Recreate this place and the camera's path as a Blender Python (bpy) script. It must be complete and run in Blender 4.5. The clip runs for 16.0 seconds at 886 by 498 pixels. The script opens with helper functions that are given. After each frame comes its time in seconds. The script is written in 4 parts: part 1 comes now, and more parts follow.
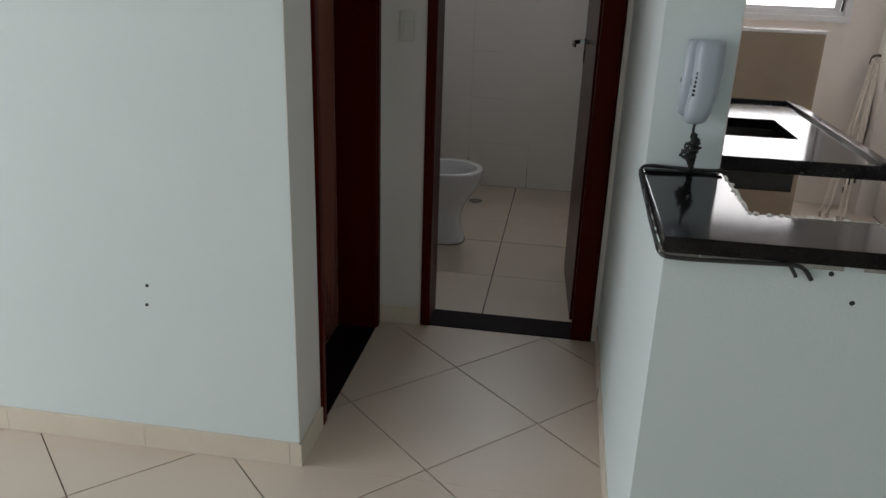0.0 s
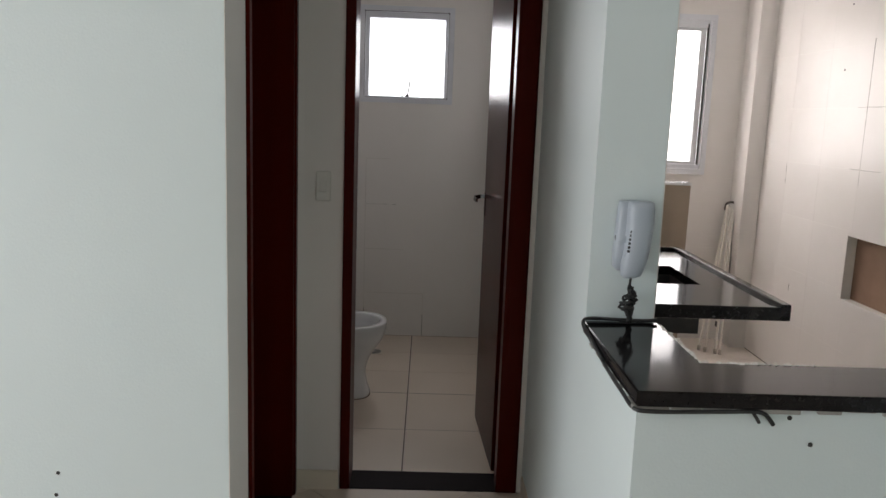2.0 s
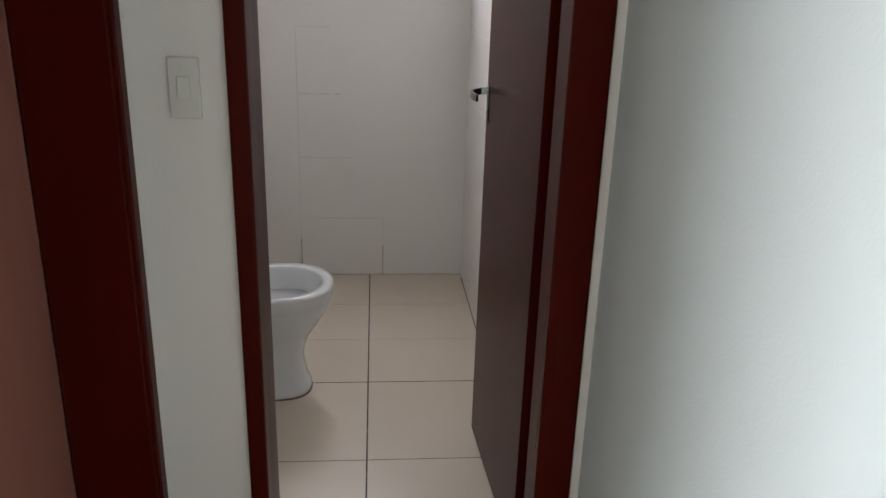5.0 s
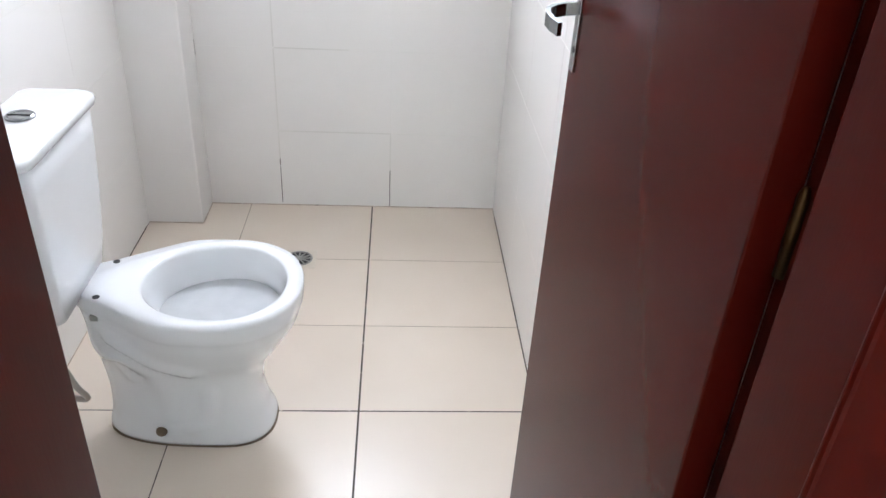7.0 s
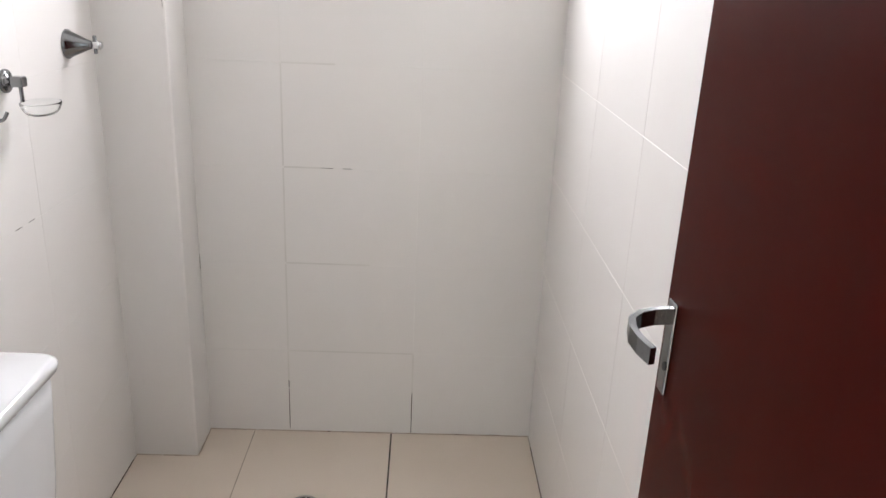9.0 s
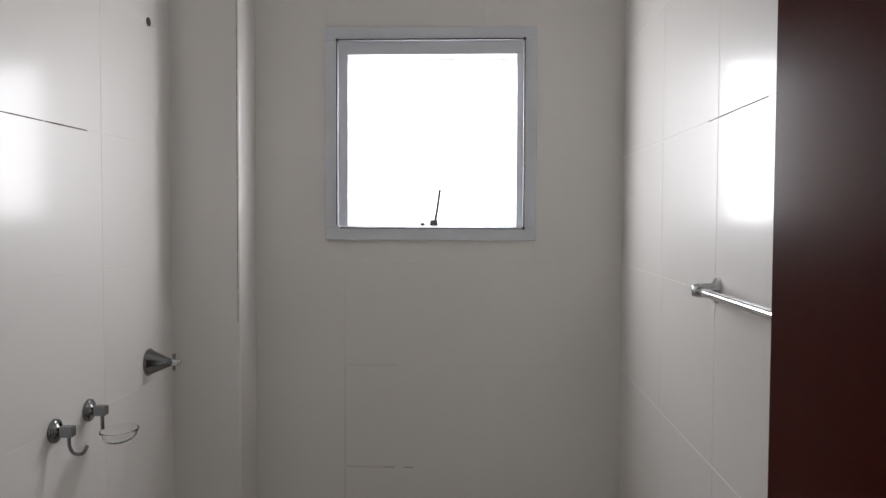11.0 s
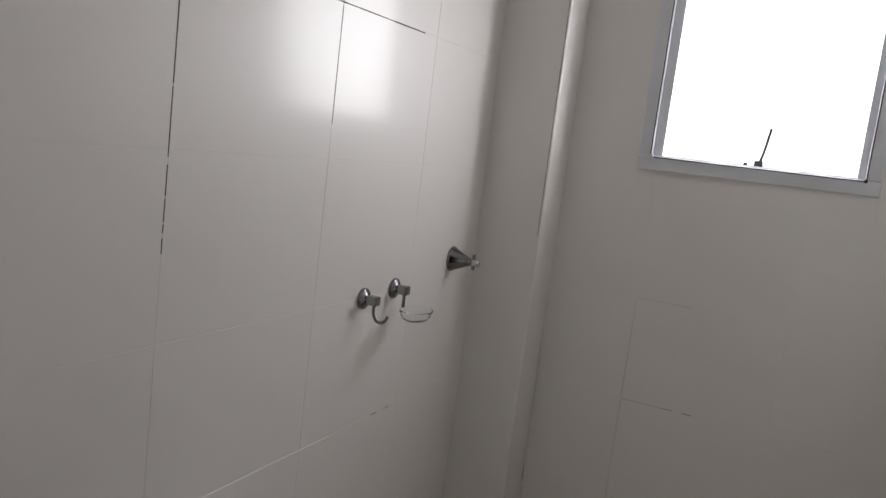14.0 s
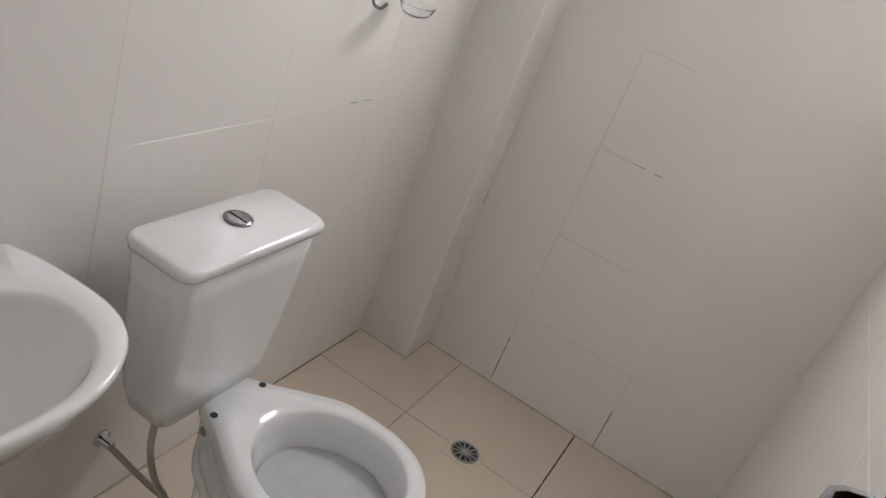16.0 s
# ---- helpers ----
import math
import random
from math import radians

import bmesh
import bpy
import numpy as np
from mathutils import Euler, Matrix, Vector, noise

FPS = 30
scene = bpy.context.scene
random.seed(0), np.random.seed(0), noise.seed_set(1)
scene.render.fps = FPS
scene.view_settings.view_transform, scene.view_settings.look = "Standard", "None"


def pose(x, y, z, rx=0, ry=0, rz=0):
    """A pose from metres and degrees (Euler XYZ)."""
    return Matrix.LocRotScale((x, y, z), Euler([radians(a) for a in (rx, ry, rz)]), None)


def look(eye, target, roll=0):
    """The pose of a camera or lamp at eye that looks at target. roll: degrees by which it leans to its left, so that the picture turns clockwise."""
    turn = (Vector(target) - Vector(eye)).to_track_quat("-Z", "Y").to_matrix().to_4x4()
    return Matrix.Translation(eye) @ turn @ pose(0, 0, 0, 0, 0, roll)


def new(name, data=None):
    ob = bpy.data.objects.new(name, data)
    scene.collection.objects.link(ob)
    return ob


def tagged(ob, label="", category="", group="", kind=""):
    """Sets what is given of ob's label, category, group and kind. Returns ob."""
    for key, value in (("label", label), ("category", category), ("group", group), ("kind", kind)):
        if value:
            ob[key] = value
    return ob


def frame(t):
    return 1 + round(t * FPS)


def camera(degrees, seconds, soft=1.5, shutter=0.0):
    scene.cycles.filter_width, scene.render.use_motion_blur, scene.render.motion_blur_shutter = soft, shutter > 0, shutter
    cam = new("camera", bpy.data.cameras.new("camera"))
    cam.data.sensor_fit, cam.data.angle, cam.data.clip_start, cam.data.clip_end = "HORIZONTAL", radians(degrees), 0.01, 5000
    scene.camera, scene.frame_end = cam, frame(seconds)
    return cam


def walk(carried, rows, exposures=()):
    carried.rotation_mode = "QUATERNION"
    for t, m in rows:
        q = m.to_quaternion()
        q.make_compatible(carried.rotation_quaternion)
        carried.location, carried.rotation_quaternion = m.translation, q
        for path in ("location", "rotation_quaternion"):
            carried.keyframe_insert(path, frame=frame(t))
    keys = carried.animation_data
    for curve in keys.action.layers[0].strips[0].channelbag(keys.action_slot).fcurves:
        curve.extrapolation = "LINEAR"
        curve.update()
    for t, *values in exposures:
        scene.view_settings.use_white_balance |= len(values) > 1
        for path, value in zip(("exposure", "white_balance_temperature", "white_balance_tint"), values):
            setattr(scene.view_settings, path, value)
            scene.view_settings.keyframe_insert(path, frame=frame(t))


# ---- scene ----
cam = camera(59.5, 16.0)

PATH = [
    (0, (0.505, -2.84, 1.413), (0.229, -0.987, 0.712), 2.0),
    (0.5, (0.396, -2.872, 1.435), (0.292, -0.956, 0.871), 2.0),
    (1, (0.367, -2.893, 1.469), (0.336, -0.92, 1.14), 1.9),
    (1.5, (0.333, -2.901, 1.469), (0.352, -0.922, 1.182), 2.0),
    (2, (0.299, -2.842, 1.446), (0.348, -0.871, 1.111), 2.1),
    (2.5, (0.276, -2.636, 1.433), (0.348, -0.667, 1.088), 1.9),
    (3, (0.284, -2.427, 1.427), (0.363, -0.463, 1.053), 2.0),
    (3.5, (0.272, -2.175, 1.401), (0.358, -0.219, 0.997), 1.7),
    (4, (0.245, -1.916, 1.409), (0.359, 0.029, 0.955), 1.6),
    (4.2, (0.245, -1.816, 1.394), (0.371, 0.122, 0.915), 1.6),
    (6.3, (0.288, -0.716, 1.365), (0.511, 1.038, 0.43), 2.6),
    (6.5, (0.289, -0.596, 1.366), (0.490, 1.148, 0.408), 2.5),
    (7, (0.314, -0.38, 1.358), (0.444, 1.328, 0.327), 3.3),
    (7.5, (0.3, -0.206, 1.342), (0.427, 1.484, 0.28), 4.0),
    (8, (0.294, -0.084, 1.349), (0.421, 1.599, 0.276), 4.2),
    (8.3, (0.306, -0.018, 1.374), (0.406, 1.716, 0.381), 2.3),
    (8.5, (0.308, -0.015, 1.387), (0.395, 1.778, 0.508), 2.5),
    (8.8, (0.31, -0.011, 1.408), (0.381, 1.834, 0.637), 2.7),
    (9, (0.302, -0.013, 1.422), (0.368, 1.869, 0.749), 2.6),
    (11.3, (0.293, -0.009, 1.593), (0.125, 1.984, 1.577), -0.5),
    (11.5, (0.299, -0.007, 1.581), (0.07, 1.98, 1.61), -0.9),
    (12, (0.311, -0.01, 1.595), (-0.146, 1.933, 1.716), -0.8),
    (12.5, (0.324, -0.02, 1.583), (-0.448, 1.815, 1.779), -0.1),
    (13, (0.313, -0.009, 1.573), (-0.543, 1.789, 1.758), 0.7),
    (13.5, (0.319, 0.008, 1.55), (-0.56, 1.804, 1.563), 4.0),
    (14, (0.342, 0.007, 1.53), (-0.522, 1.79, 1.259), 7.0),
    (14.5, (0.358, 0.007, 1.519), (-0.475, 1.765, 1.056), 10.4),
    (15, (0.354, 0.006, 1.524), (-0.404, 1.74, 0.877), 14.7),
    (15.5, (0.359, 0.007, 1.505), (-0.33, 1.723, 0.743), 18.4),
    (16, (0.345, 0.026, 1.464), (-0.255, 1.715, 0.576), 21.6),
]
walk(cam, [(t, look(eye, target, roll)) for t, eye, target, roll in PATH],
     exposures=((0.0, -0.38, 6600, 10), (0.5, -0.08, 6600, 11), (1.5, -0.14, 6750, 12), (2.5, 0.0, 6800, 12), (4.2, 0.27, 6950, 12), (6.3, 2.32, 5950, 8), (7.5, 2.54, 6000, 9), (8.6, 2.19, 6500, 10), (9.2, 1.79, 6550, 12),
                (11.3, 0.24, 6650, 10), (13.0, 0.26, 6650, 10), (14.5, 0.34, 6800, 12), (16.0, 1.32, 6830, 11)))

# ---- world and light ----
world = bpy.data.worlds.new("sky")
scene.world = world
world.use_nodes = True
wt = world.node_tree
sky = wt.nodes.new("ShaderNodeTexSky")
sky.sky_type, sky.sun_disc = "NISHITA", False
sky.sun_elevation, sky.sun_rotation = radians(62), radians(200)
sky.dust_density = 4.0
wt.links.new(sky.outputs[0], wt.nodes["Background"].inputs[0])
wt.nodes["Background"].inputs[1].default_value = 0.15

sun_data = bpy.data.lights.new("sun", "SUN")
sun_data.energy, sun_data.angle, sun_data.color = 1.0, radians(15), (1.0, 0.97, 0.92)
sun = new("sun", sun_data)
sun.matrix_world = look((-2, -6, 12), (0, 0, 0))


def window_lamp(name, at, target, w, h, energy, colour):
    data = bpy.data.lights.new(name, "AREA")
    data.shape, data.size, data.size_y, data.energy, data.color = "RECTANGLE", w, h, energy, colour
    ob = new(name, data)
    ob.matrix_world = look(at, target)
    return ob


window_lamp("lamp_bath_window", (0.152, 2.335, 1.808), (0.152, 1.335, 1.54), 0.52, 0.50, 1.95, (0.98, 0.988, 1.04))
window_lamp("lamp_bath_pane", (0.154, 2.240, 1.806), (0.154, 1.240, 1.60), 0.46, 0.44, 3.65, (0.98, 0.988, 1.04))
window_lamp("lamp_kitchen_window", (1.53, 2.50, 1.645), (1.53, 0, 1.645), 1.25, 1.05, 22.5, (1.0, 0.955, 0.945))
window_lamp("lamp_balcony", (-4.06, -3.0, 1.15), (0, -2.85, 1.15), 2.4, 2.1, 100, (0.95, 0.99, 1.05))


# ---- materials ----
def nodes_of(name, rough=0.5, metal=0.0, coat=0.0):
    m = bpy.data.materials.new(name)
    m.use_nodes = True
    nt = m.node_tree
    b = nt.nodes["Principled BSDF"]
    b.inputs["Roughness"].default_value = rough
    b.inputs["Metallic"].default_value = metal
    b.inputs["Coat Weight"].default_value = coat
    b.inputs["Coat Roughness"].default_value = 0.14
    return m, nt, b


def surface(name, c1, c2, rough=0.5, metal=0.0, scale=3.0, fine=60.0, bump=0.1, coat=0.0, stretch=(1, 1, 1), dist=0.002, vary=0.0, rvar=0.08, detail=4.0, spec=0.5):
    """Two colours mixed by a broad noise, fine relief, roughness that wanders a little."""
    m, nt, b = nodes_of(name, rough, metal, coat)
    b.inputs["Specular IOR Level"].default_value = spec
    L, N = nt.links, nt.nodes
    geo = N.new("ShaderNodeNewGeometry")
    mp = N.new("ShaderNodeMapping")
    mp.inputs["Scale"].default_value = stretch
    L.new(geo.outputs["Position"], mp.inputs[0])
    n1, n2 = N.new("ShaderNodeTexNoise"), N.new("ShaderNodeTexNoise")
    n1.inputs["Scale"].default_value, n2.inputs["Scale"].default_value = scale, fine
    n1.inputs["Detail"].default_value, n2.inputs["Detail"].default_value = detail, 3
    for n in (n1, n2):
        L.new(mp.outputs[0], n.inputs["Vector"])
    ramp = N.new("ShaderNodeMapRange")
    ramp.interpolation_type = "SMOOTHSTEP"
    ramp.inputs[1].default_value, ramp.inputs[2].default_value = 0.15, 0.85
    L.new(n1.outputs[0], ramp.inputs[0])
    mix = N.new("ShaderNodeMix")
    mix.data_type = "RGBA"
    mix.inputs["A"].default_value, mix.inputs["B"].default_value = (*c1, 1), (*c2, 1)
    L.new(ramp.outputs[0], mix.inputs["Factor"])
    out = mix.outputs["Result"]
    if vary:
        info = N.new("ShaderNodeObjectInfo")
        v = N.new("ShaderNodeMapRange")
        v.inputs[3].default_value, v.inputs[4].default_value = 1 - vary, 1 + vary
        L.new(info.outputs["Random"], v.inputs[0])
        hs = N.new("ShaderNodeHueSaturation")
        L.new(v.outputs[0], hs.inputs["Value"])
        L.new(out, hs.inputs["Color"])
        out = hs.outputs[0]
    L.new(out, b.inputs["Base Color"])
    rr = N.new("ShaderNodeMapRange")
    rr.inputs[3].default_value, rr.inputs[4].default_value = max(rough - rvar, 0.02), rough + rvar
    L.new(n1.outputs[0], rr.inputs[0])
    L.new(rr.outputs[0], b.inputs["Roughness"])
    bp = N.new("ShaderNodeBump")
    bp.inputs["Strength"].default_value, bp.inputs["Distance"].default_value = bump, dist
    L.new(n2.outputs[0], bp.inputs["Height"])
    L.new(bp.outputs[0], b.inputs["Normal"])
    return m


PAINT = surface("wall_paint", (0.72, 0.80, 0.80), (0.685, 0.765, 0.765), 0.6, scale=1.5, fine=180, bump=0.25)
PAINT_HALL = surface("hall_paint", (0.78, 0.75, 0.71), (0.73, 0.70, 0.66), 0.55, scale=2.0, fine=180, bump=0.25)
CEIL = surface("ceiling_paint", (0.82, 0.82, 0.80), (0.78, 0.78, 0.76), 0.8, scale=2.0, fine=120, bump=0.2)
WTILE = surface("glazed_wall_tile", (0.845, 0.82, 0.79), (0.815, 0.79, 0.76), 0.46, scale=2, fine=9, bump=0.06, dist=0.004, vary=0.006, rvar=0.04, coat=0.46, spec=0.8)
KTILE = surface("kitchen_wall_tile", (0.81, 0.785, 0.765), (0.78, 0.755, 0.73), 0.3, scale=5, fine=9, bump=0.08, dist=0.004, vary=0.012, rvar=0.04)
GROUT = surface("white_grout", (0.85, 0.835, 0.80), (0.79, 0.77, 0.73), 0.6, scale=3, fine=200, bump=0.1)
MOULD = surface("dark_grout", (0.05, 0.04, 0.03), (0.14, 0.11, 0.09), 0.9, scale=40, fine=300, bump=0.4)
FTILE = surface("cream_floor_tile", (0.70, 0.60, 0.51), (0.65, 0.55, 0.455), 0.36, scale=2.0, fine=90, bump=0.02, vary=0.02, detail=2.0, rvar=0.0)
BTILE = surface("bath_floor_tile", (0.775, 0.68, 0.575), (0.71, 0.61, 0.505), 0.32, scale=2.2, fine=90, bump=0.02, vary=0.015, detail=2.0, rvar=0.0)
BGROUT = surface("beige_floor_grout", (0.46, 0.37, 0.28), (0.33, 0.26, 0.19), 0.85, scale=9, fine=200, bump=0.3)
FGROUT = surface("floor_grout", (0.10, 0.07, 0.05), (0.20, 0.15, 0.11), 0.9, scale=9, fine=200, bump=0.4)
BASE = surface("cream_baseboard_tile", (0.74, 0.67, 0.56), (0.68, 0.60, 0.49), 0.3, scale=6, fine=20, bump=0.06, vary=0.02)
FRAME = surface("varnished_mahogany", (0.068, 0.0050, 0.0025), (0.050, 0.0034, 0.0018), 0.3, scale=2, fine=50, bump=0.08, coat=0.0, spec=0.06, stretch=(6, 6, 0.5), dist=0.001)
LEAF = surface("varnished_door_veneer", (0.068, 0.0058, 0.0034), (0.050, 0.0042, 0.0026), 0.26, scale=1.2, fine=90, bump=0.02, rvar=0.0, coat=0.0, spec=0.06, stretch=(5, 5, 1.2), dist=0.0012)
# door veneer with its base paled, so the colour carries the leaf's sheen
LEAF2 = surface("sheen_paled_veneer", (0.40, 0.17, 0.13), (0.33, 0.135, 0.105), 0.25, scale=1.5, fine=60, bump=0.05, coat=1.0, stretch=(5, 5, 0.6), dist=0.001)
SILL = surface("black_granite_sill", (0.008, 0.004, 0.004), (0.013, 0.008, 0.008), 0.5, scale=120, fine=300, bump=0.05, spec=0.05)
STEEL = surface("dark_sink_steel", (0.05, 0.048, 0.048), (0.08, 0.076, 0.074), 0.45, metal=0.6, scale=20)
GRANITE = surface("black_granite", (0.006, 0.005, 0.006), (0.013, 0.011, 0.011), 0.08, scale=120, fine=300, bump=0.02, rvar=0.03, spec=0.26)
CERAMIC = surface("white_vitreous_china", (0.84, 0.85, 0.86), (0.80, 0.81, 0.82), 0.07, scale=4, fine=12, bump=0.02, rvar=0.02, coat=0.5)
GREYCER = surface("grey_bowl_inside", (0.44, 0.46, 0.47), (0.54, 0.55, 0.56), 0.5, scale=16, fine=70, bump=0.05)
CHROME = surface("chrome", (0.72, 0.73, 0.74), (0.64, 0.65, 0.66), 0.10, metal=1.0, scale=30, fine=200, bump=0.02, rvar=0.04)
DCHROME = surface("dull_dark_chrome", (0.29, 0.295, 0.30), (0.21, 0.215, 0.22), 0.16, metal=1.0, scale=30, fine=200, bump=0.02, rvar=0.04)
ALU = surface("white_aluminium", (0.74, 0.76, 0.80), (0.68, 0.70, 0.74), 0.35, scale=8, fine=80, bump=0.03)
GASKET = surface("black_gasket", (0.02, 0.02, 0.02), (0.04, 0.04, 0.04), 0.6, scale=20)
PLASTIC = surface("white_plastic", (0.44, 0.49, 0.55), (0.40, 0.45, 0.51), 0.3, scale=10, fine=100, bump=0.03)
PLATEW = surface("switch_plastic", (0.68, 0.67, 0.62), (0.63, 0.62, 0.57), 0.4, scale=10, fine=100, bump=0.03)
BLACKPL = surface("black_cable", (0.012, 0.012, 0.012), (0.03, 0.03, 0.03), 0.45, scale=60)
# cream tile taken down to tan, the partition's backlit shade kept in the colour
TAN = surface("shaded_tan_tile", (0.40, 0.32, 0.25), (0.35, 0.28, 0.21), 0.4, scale=5, fine=30, bump=0.05)
NICHE = surface("brown_cardboard", (0.30, 0.19, 0.125), (0.24, 0.15, 0.10), 0.8, scale=7, fine=90, bump=0.2)
RACKM = surface("white_enamel_tube", (0.80, 0.77, 0.72), (0.70, 0.66, 0.60), 0.35, scale=30)
DTUBE = surface("dark_grey_tube", (0.16, 0.14, 0.125), (0.11, 0.10, 0.09), 0.4, scale=30)
BRASS = surface("aged_brass", (0.13, 0.075, 0.03), (0.06, 0.035, 0.015), 0.45, metal=1.0, scale=40)
DIRT = surface("brown_stain", (0.12, 0.08, 0.05), (0.2, 0.15, 0.1), 0.8, scale=60)
HOSE = surface("grey_plastic_hose", (0.42, 0.38, 0.33), (0.5, 0.46, 0.4), 0.4, scale=40)
FAINT = surface("greyed_grout", (0.79, 0.77, 0.73), (0.69, 0.665, 0.63), 0.8, scale=6, fine=200, bump=0.2)
KFLOOR = surface("kitchen_floor_tile", (0.77, 0.70, 0.635), (0.71, 0.635, 0.57), 0.32, scale=2.2, fine=90, bump=0.02, vary=0.015, detail=2.0, rvar=0.0)
SOIL = surface("soiled_grout", (0.64, 0.55, 0.46), (0.40, 0.32, 0.25), 0.9, scale=18, fine=200, bump=0.3)
PUTTY = surface("grey_mortar", (0.42, 0.41, 0.38), (0.30, 0.29, 0.27), 0.9, scale=50, fine=200, bump=0.6, dist=0.004)


def glass():
    m, nt, b = nodes_of("window_glass", 0.02)
    b.inputs["Base Color"].default_value = (1, 1, 1, 1)
    b.inputs["Transmission Weight"].default_value = 1.0
    b.inputs["IOR"].default_value = 1.05
    return m


GLASS = glass()
CLEAR, _, clear_bsdf = nodes_of("clear_dish_glass", 0.03)
clear_bsdf.inputs["Base Color"].default_value = (0.97, 0.98, 0.98, 1)
clear_bsdf.inputs["Transmission Weight"].default_value = 1.0
clear_bsdf.inputs["IOR"].default_value = 1.16


# ---- mesh helpers ----
def to_ob(name, bm, material, parent=None, label="", smooth=False, kind=""):
    me = bpy.data.meshes.new(name)
    bm.normal_update()
    bm.to_mesh(me)
    bm.free()
    for m in (material if isinstance(material, (list, tuple)) else [material]):
        me.materials.append(m)
    if smooth:
        for p in me.polygons:
            p.use_smooth = True
    ob = new(name, me)
    if parent:
        ob.parent = parent
    return tagged(ob, label=label, kind=kind)


def part(name, bm, material, parent, label="", smooth=False, kind=""):
    return to_ob(name, bm, material, parent, label, smooth, kind)


def add_box(bm, lo, hi, bevel=0.0, seg=2, m=None, mat=0):
    r = bmesh.ops.create_cube(bm, size=1.0)
    vs = r["verts"]
    c, s = [(a + b) / 2 for a, b in zip(lo, hi)], [b - a for a, b in zip(lo, hi)]
    for v in vs:
        v.co = Vector((c[0] + v.co.x * s[0], c[1] + v.co.y * s[1], c[2] + v.co.z * s[2]))
    faces = {f for v in vs for f in v.link_faces}
    for f in faces:
        f.material_index = mat
    if bevel:
        g = bmesh.ops.bevel(bm, geom=list({e for v in vs for e in v.link_edges}), offset=bevel, segments=seg, affect="EDGES", profile=0.5)
        for f in g["faces"]:
            f.material_index = mat
        vs = list({v for v in g["verts"]} | {v for v in vs if v.is_valid})
    if m:
        for v in vs:
            v.co = m @ v.co
    return vs


def box(lo, hi, bevel=0.0, seg=2, m=None):
    bm = bmesh.new()
    add_box(bm, lo, hi, bevel, seg, m)
    return bm


def lathe(profile, m, n=28, bm=None):
    """Turns (radius, height) pairs about z, then moves by m."""
    bm = bm or bmesh.new()
    rings = []
    for r, z in profile:
        if r < 1e-5:
            rings.append([bm.verts.new(m @ Vector((0, 0, z)))])
        else:
            rings.append([bm.verts.new(m @ Vector((r * math.cos(2 * math.pi * k / n), r * math.sin(2 * math.pi * k / n), z))) for k in range(n)])
    for a, b in zip(rings, rings[1:]):
        for k in range(n):
            j = (k + 1) % n
            if len(a) == 1 and len(b) > 1:
                bm.faces.new((a[0], b[k], b[j]))
            elif len(b) == 1 and len(a) > 1:
                bm.faces.new((a[k], a[j], b[0]))
            elif len(a) > 1:
                bm.faces.new((a[k], a[j], b[j], b[k]))
    for ring, rev in ((rings[0], True), (rings[-1], False)):
        if len(ring) > 1:
            bm.faces.new(ring[::-1] if rev else ring)
    bmesh.ops.recalc_face_normals(bm, faces=bm.faces)
    return bm


def loft(rings, cap0=True, cap1=True, bm=None):
    """Skins closed rings of points, all of one count."""
    bm = bm or bmesh.new()
    vr = [[bm.verts.new(p) for p in ring] for ring in rings]
    n = len(vr[0])
    for a, b in zip(vr, vr[1:]):
        for k in range(n):
            bm.faces.new((a[k], a[(k + 1) % n], b[(k + 1) % n], b[k]))
    if cap0:
        bm.faces.new(vr[0][::-1])
    if cap1:
        bm.faces.new(vr[-1])
    bmesh.ops.recalc_face_normals(bm, faces=bm.faces)
    return bm


def tube(points, r, n=10, bm=None, steps=6, closed=False):
    """A round tube through the points, eased between them."""
    pts = [Vector(p) for p in points]
    path = []
    for i in range(len(pts) - 1):
        p0, p1, p2, p3 = pts[max(i - 1, 0)], pts[i], pts[i + 1], pts[min(i + 2, len(pts) - 1)]
        for k in range(steps):
            t = k / steps
            path.append(0.5 * (2 * p1 + (p2 - p0) * t + (2 * p0 - 5 * p1 + 4 * p2 - p3) * t * t + (3 * p1 - p0 - 3 * p2 + p3) * t ** 3))
    path.append(pts[-1])
    rings, side = [], None
    for i, p in enumerate(path):
        d = (path[min(i + 1, len(path) - 1)] - path[max(i - 1, 0)]).normalized()
        if side is None:
            side = d.cross(Vector((0.13, 0.31, 0.94))).normalized()
        side = (side - d * side.dot(d)).normalized()
        up = d.cross(side)
        rings.append([p + r * (math.cos(2 * math.pi * k / n) * side + math.sin(2 * math.pi * k / n) * up) for k in range(n)])
    return loft(rings, bm=bm)


def oval(cx, cy, z, ax_front, ax_back, by, n=40, power=2.0):
    """An egg-shaped ring whose nose points to +x."""
    out = []
    for k in range(n):
        a = 2 * math.pi * k / n
        c, s = math.cos(a), math.sin(a)
        e = 2.0 / power
        x = (ax_front if c > 0 else ax_back) * math.copysign(abs(c) ** e, c)
        y = by * math.copysign(abs(s) ** e, s)
        out.append(Vector((cx + x, cy + y, z)))
    return out


def structure(name, lo, hi, material, label, bevel=0.0):
    return tagged(to_ob(name, box(lo, hi, bevel), material), label=label, kind="structure")


def empty(name, at, label, category, group=""):
    ob = new(name)
    ob.empty_display_size = 0.05
    ob.location = at
    return tagged(ob, label=label, category=category, group=group)


def at_base(parent, ob):
    """Keeps world-built geometry in place under a parent that stands elsewhere."""
    ob.matrix_parent_inverse = Matrix.Translation(parent.location).inverted()
    return ob


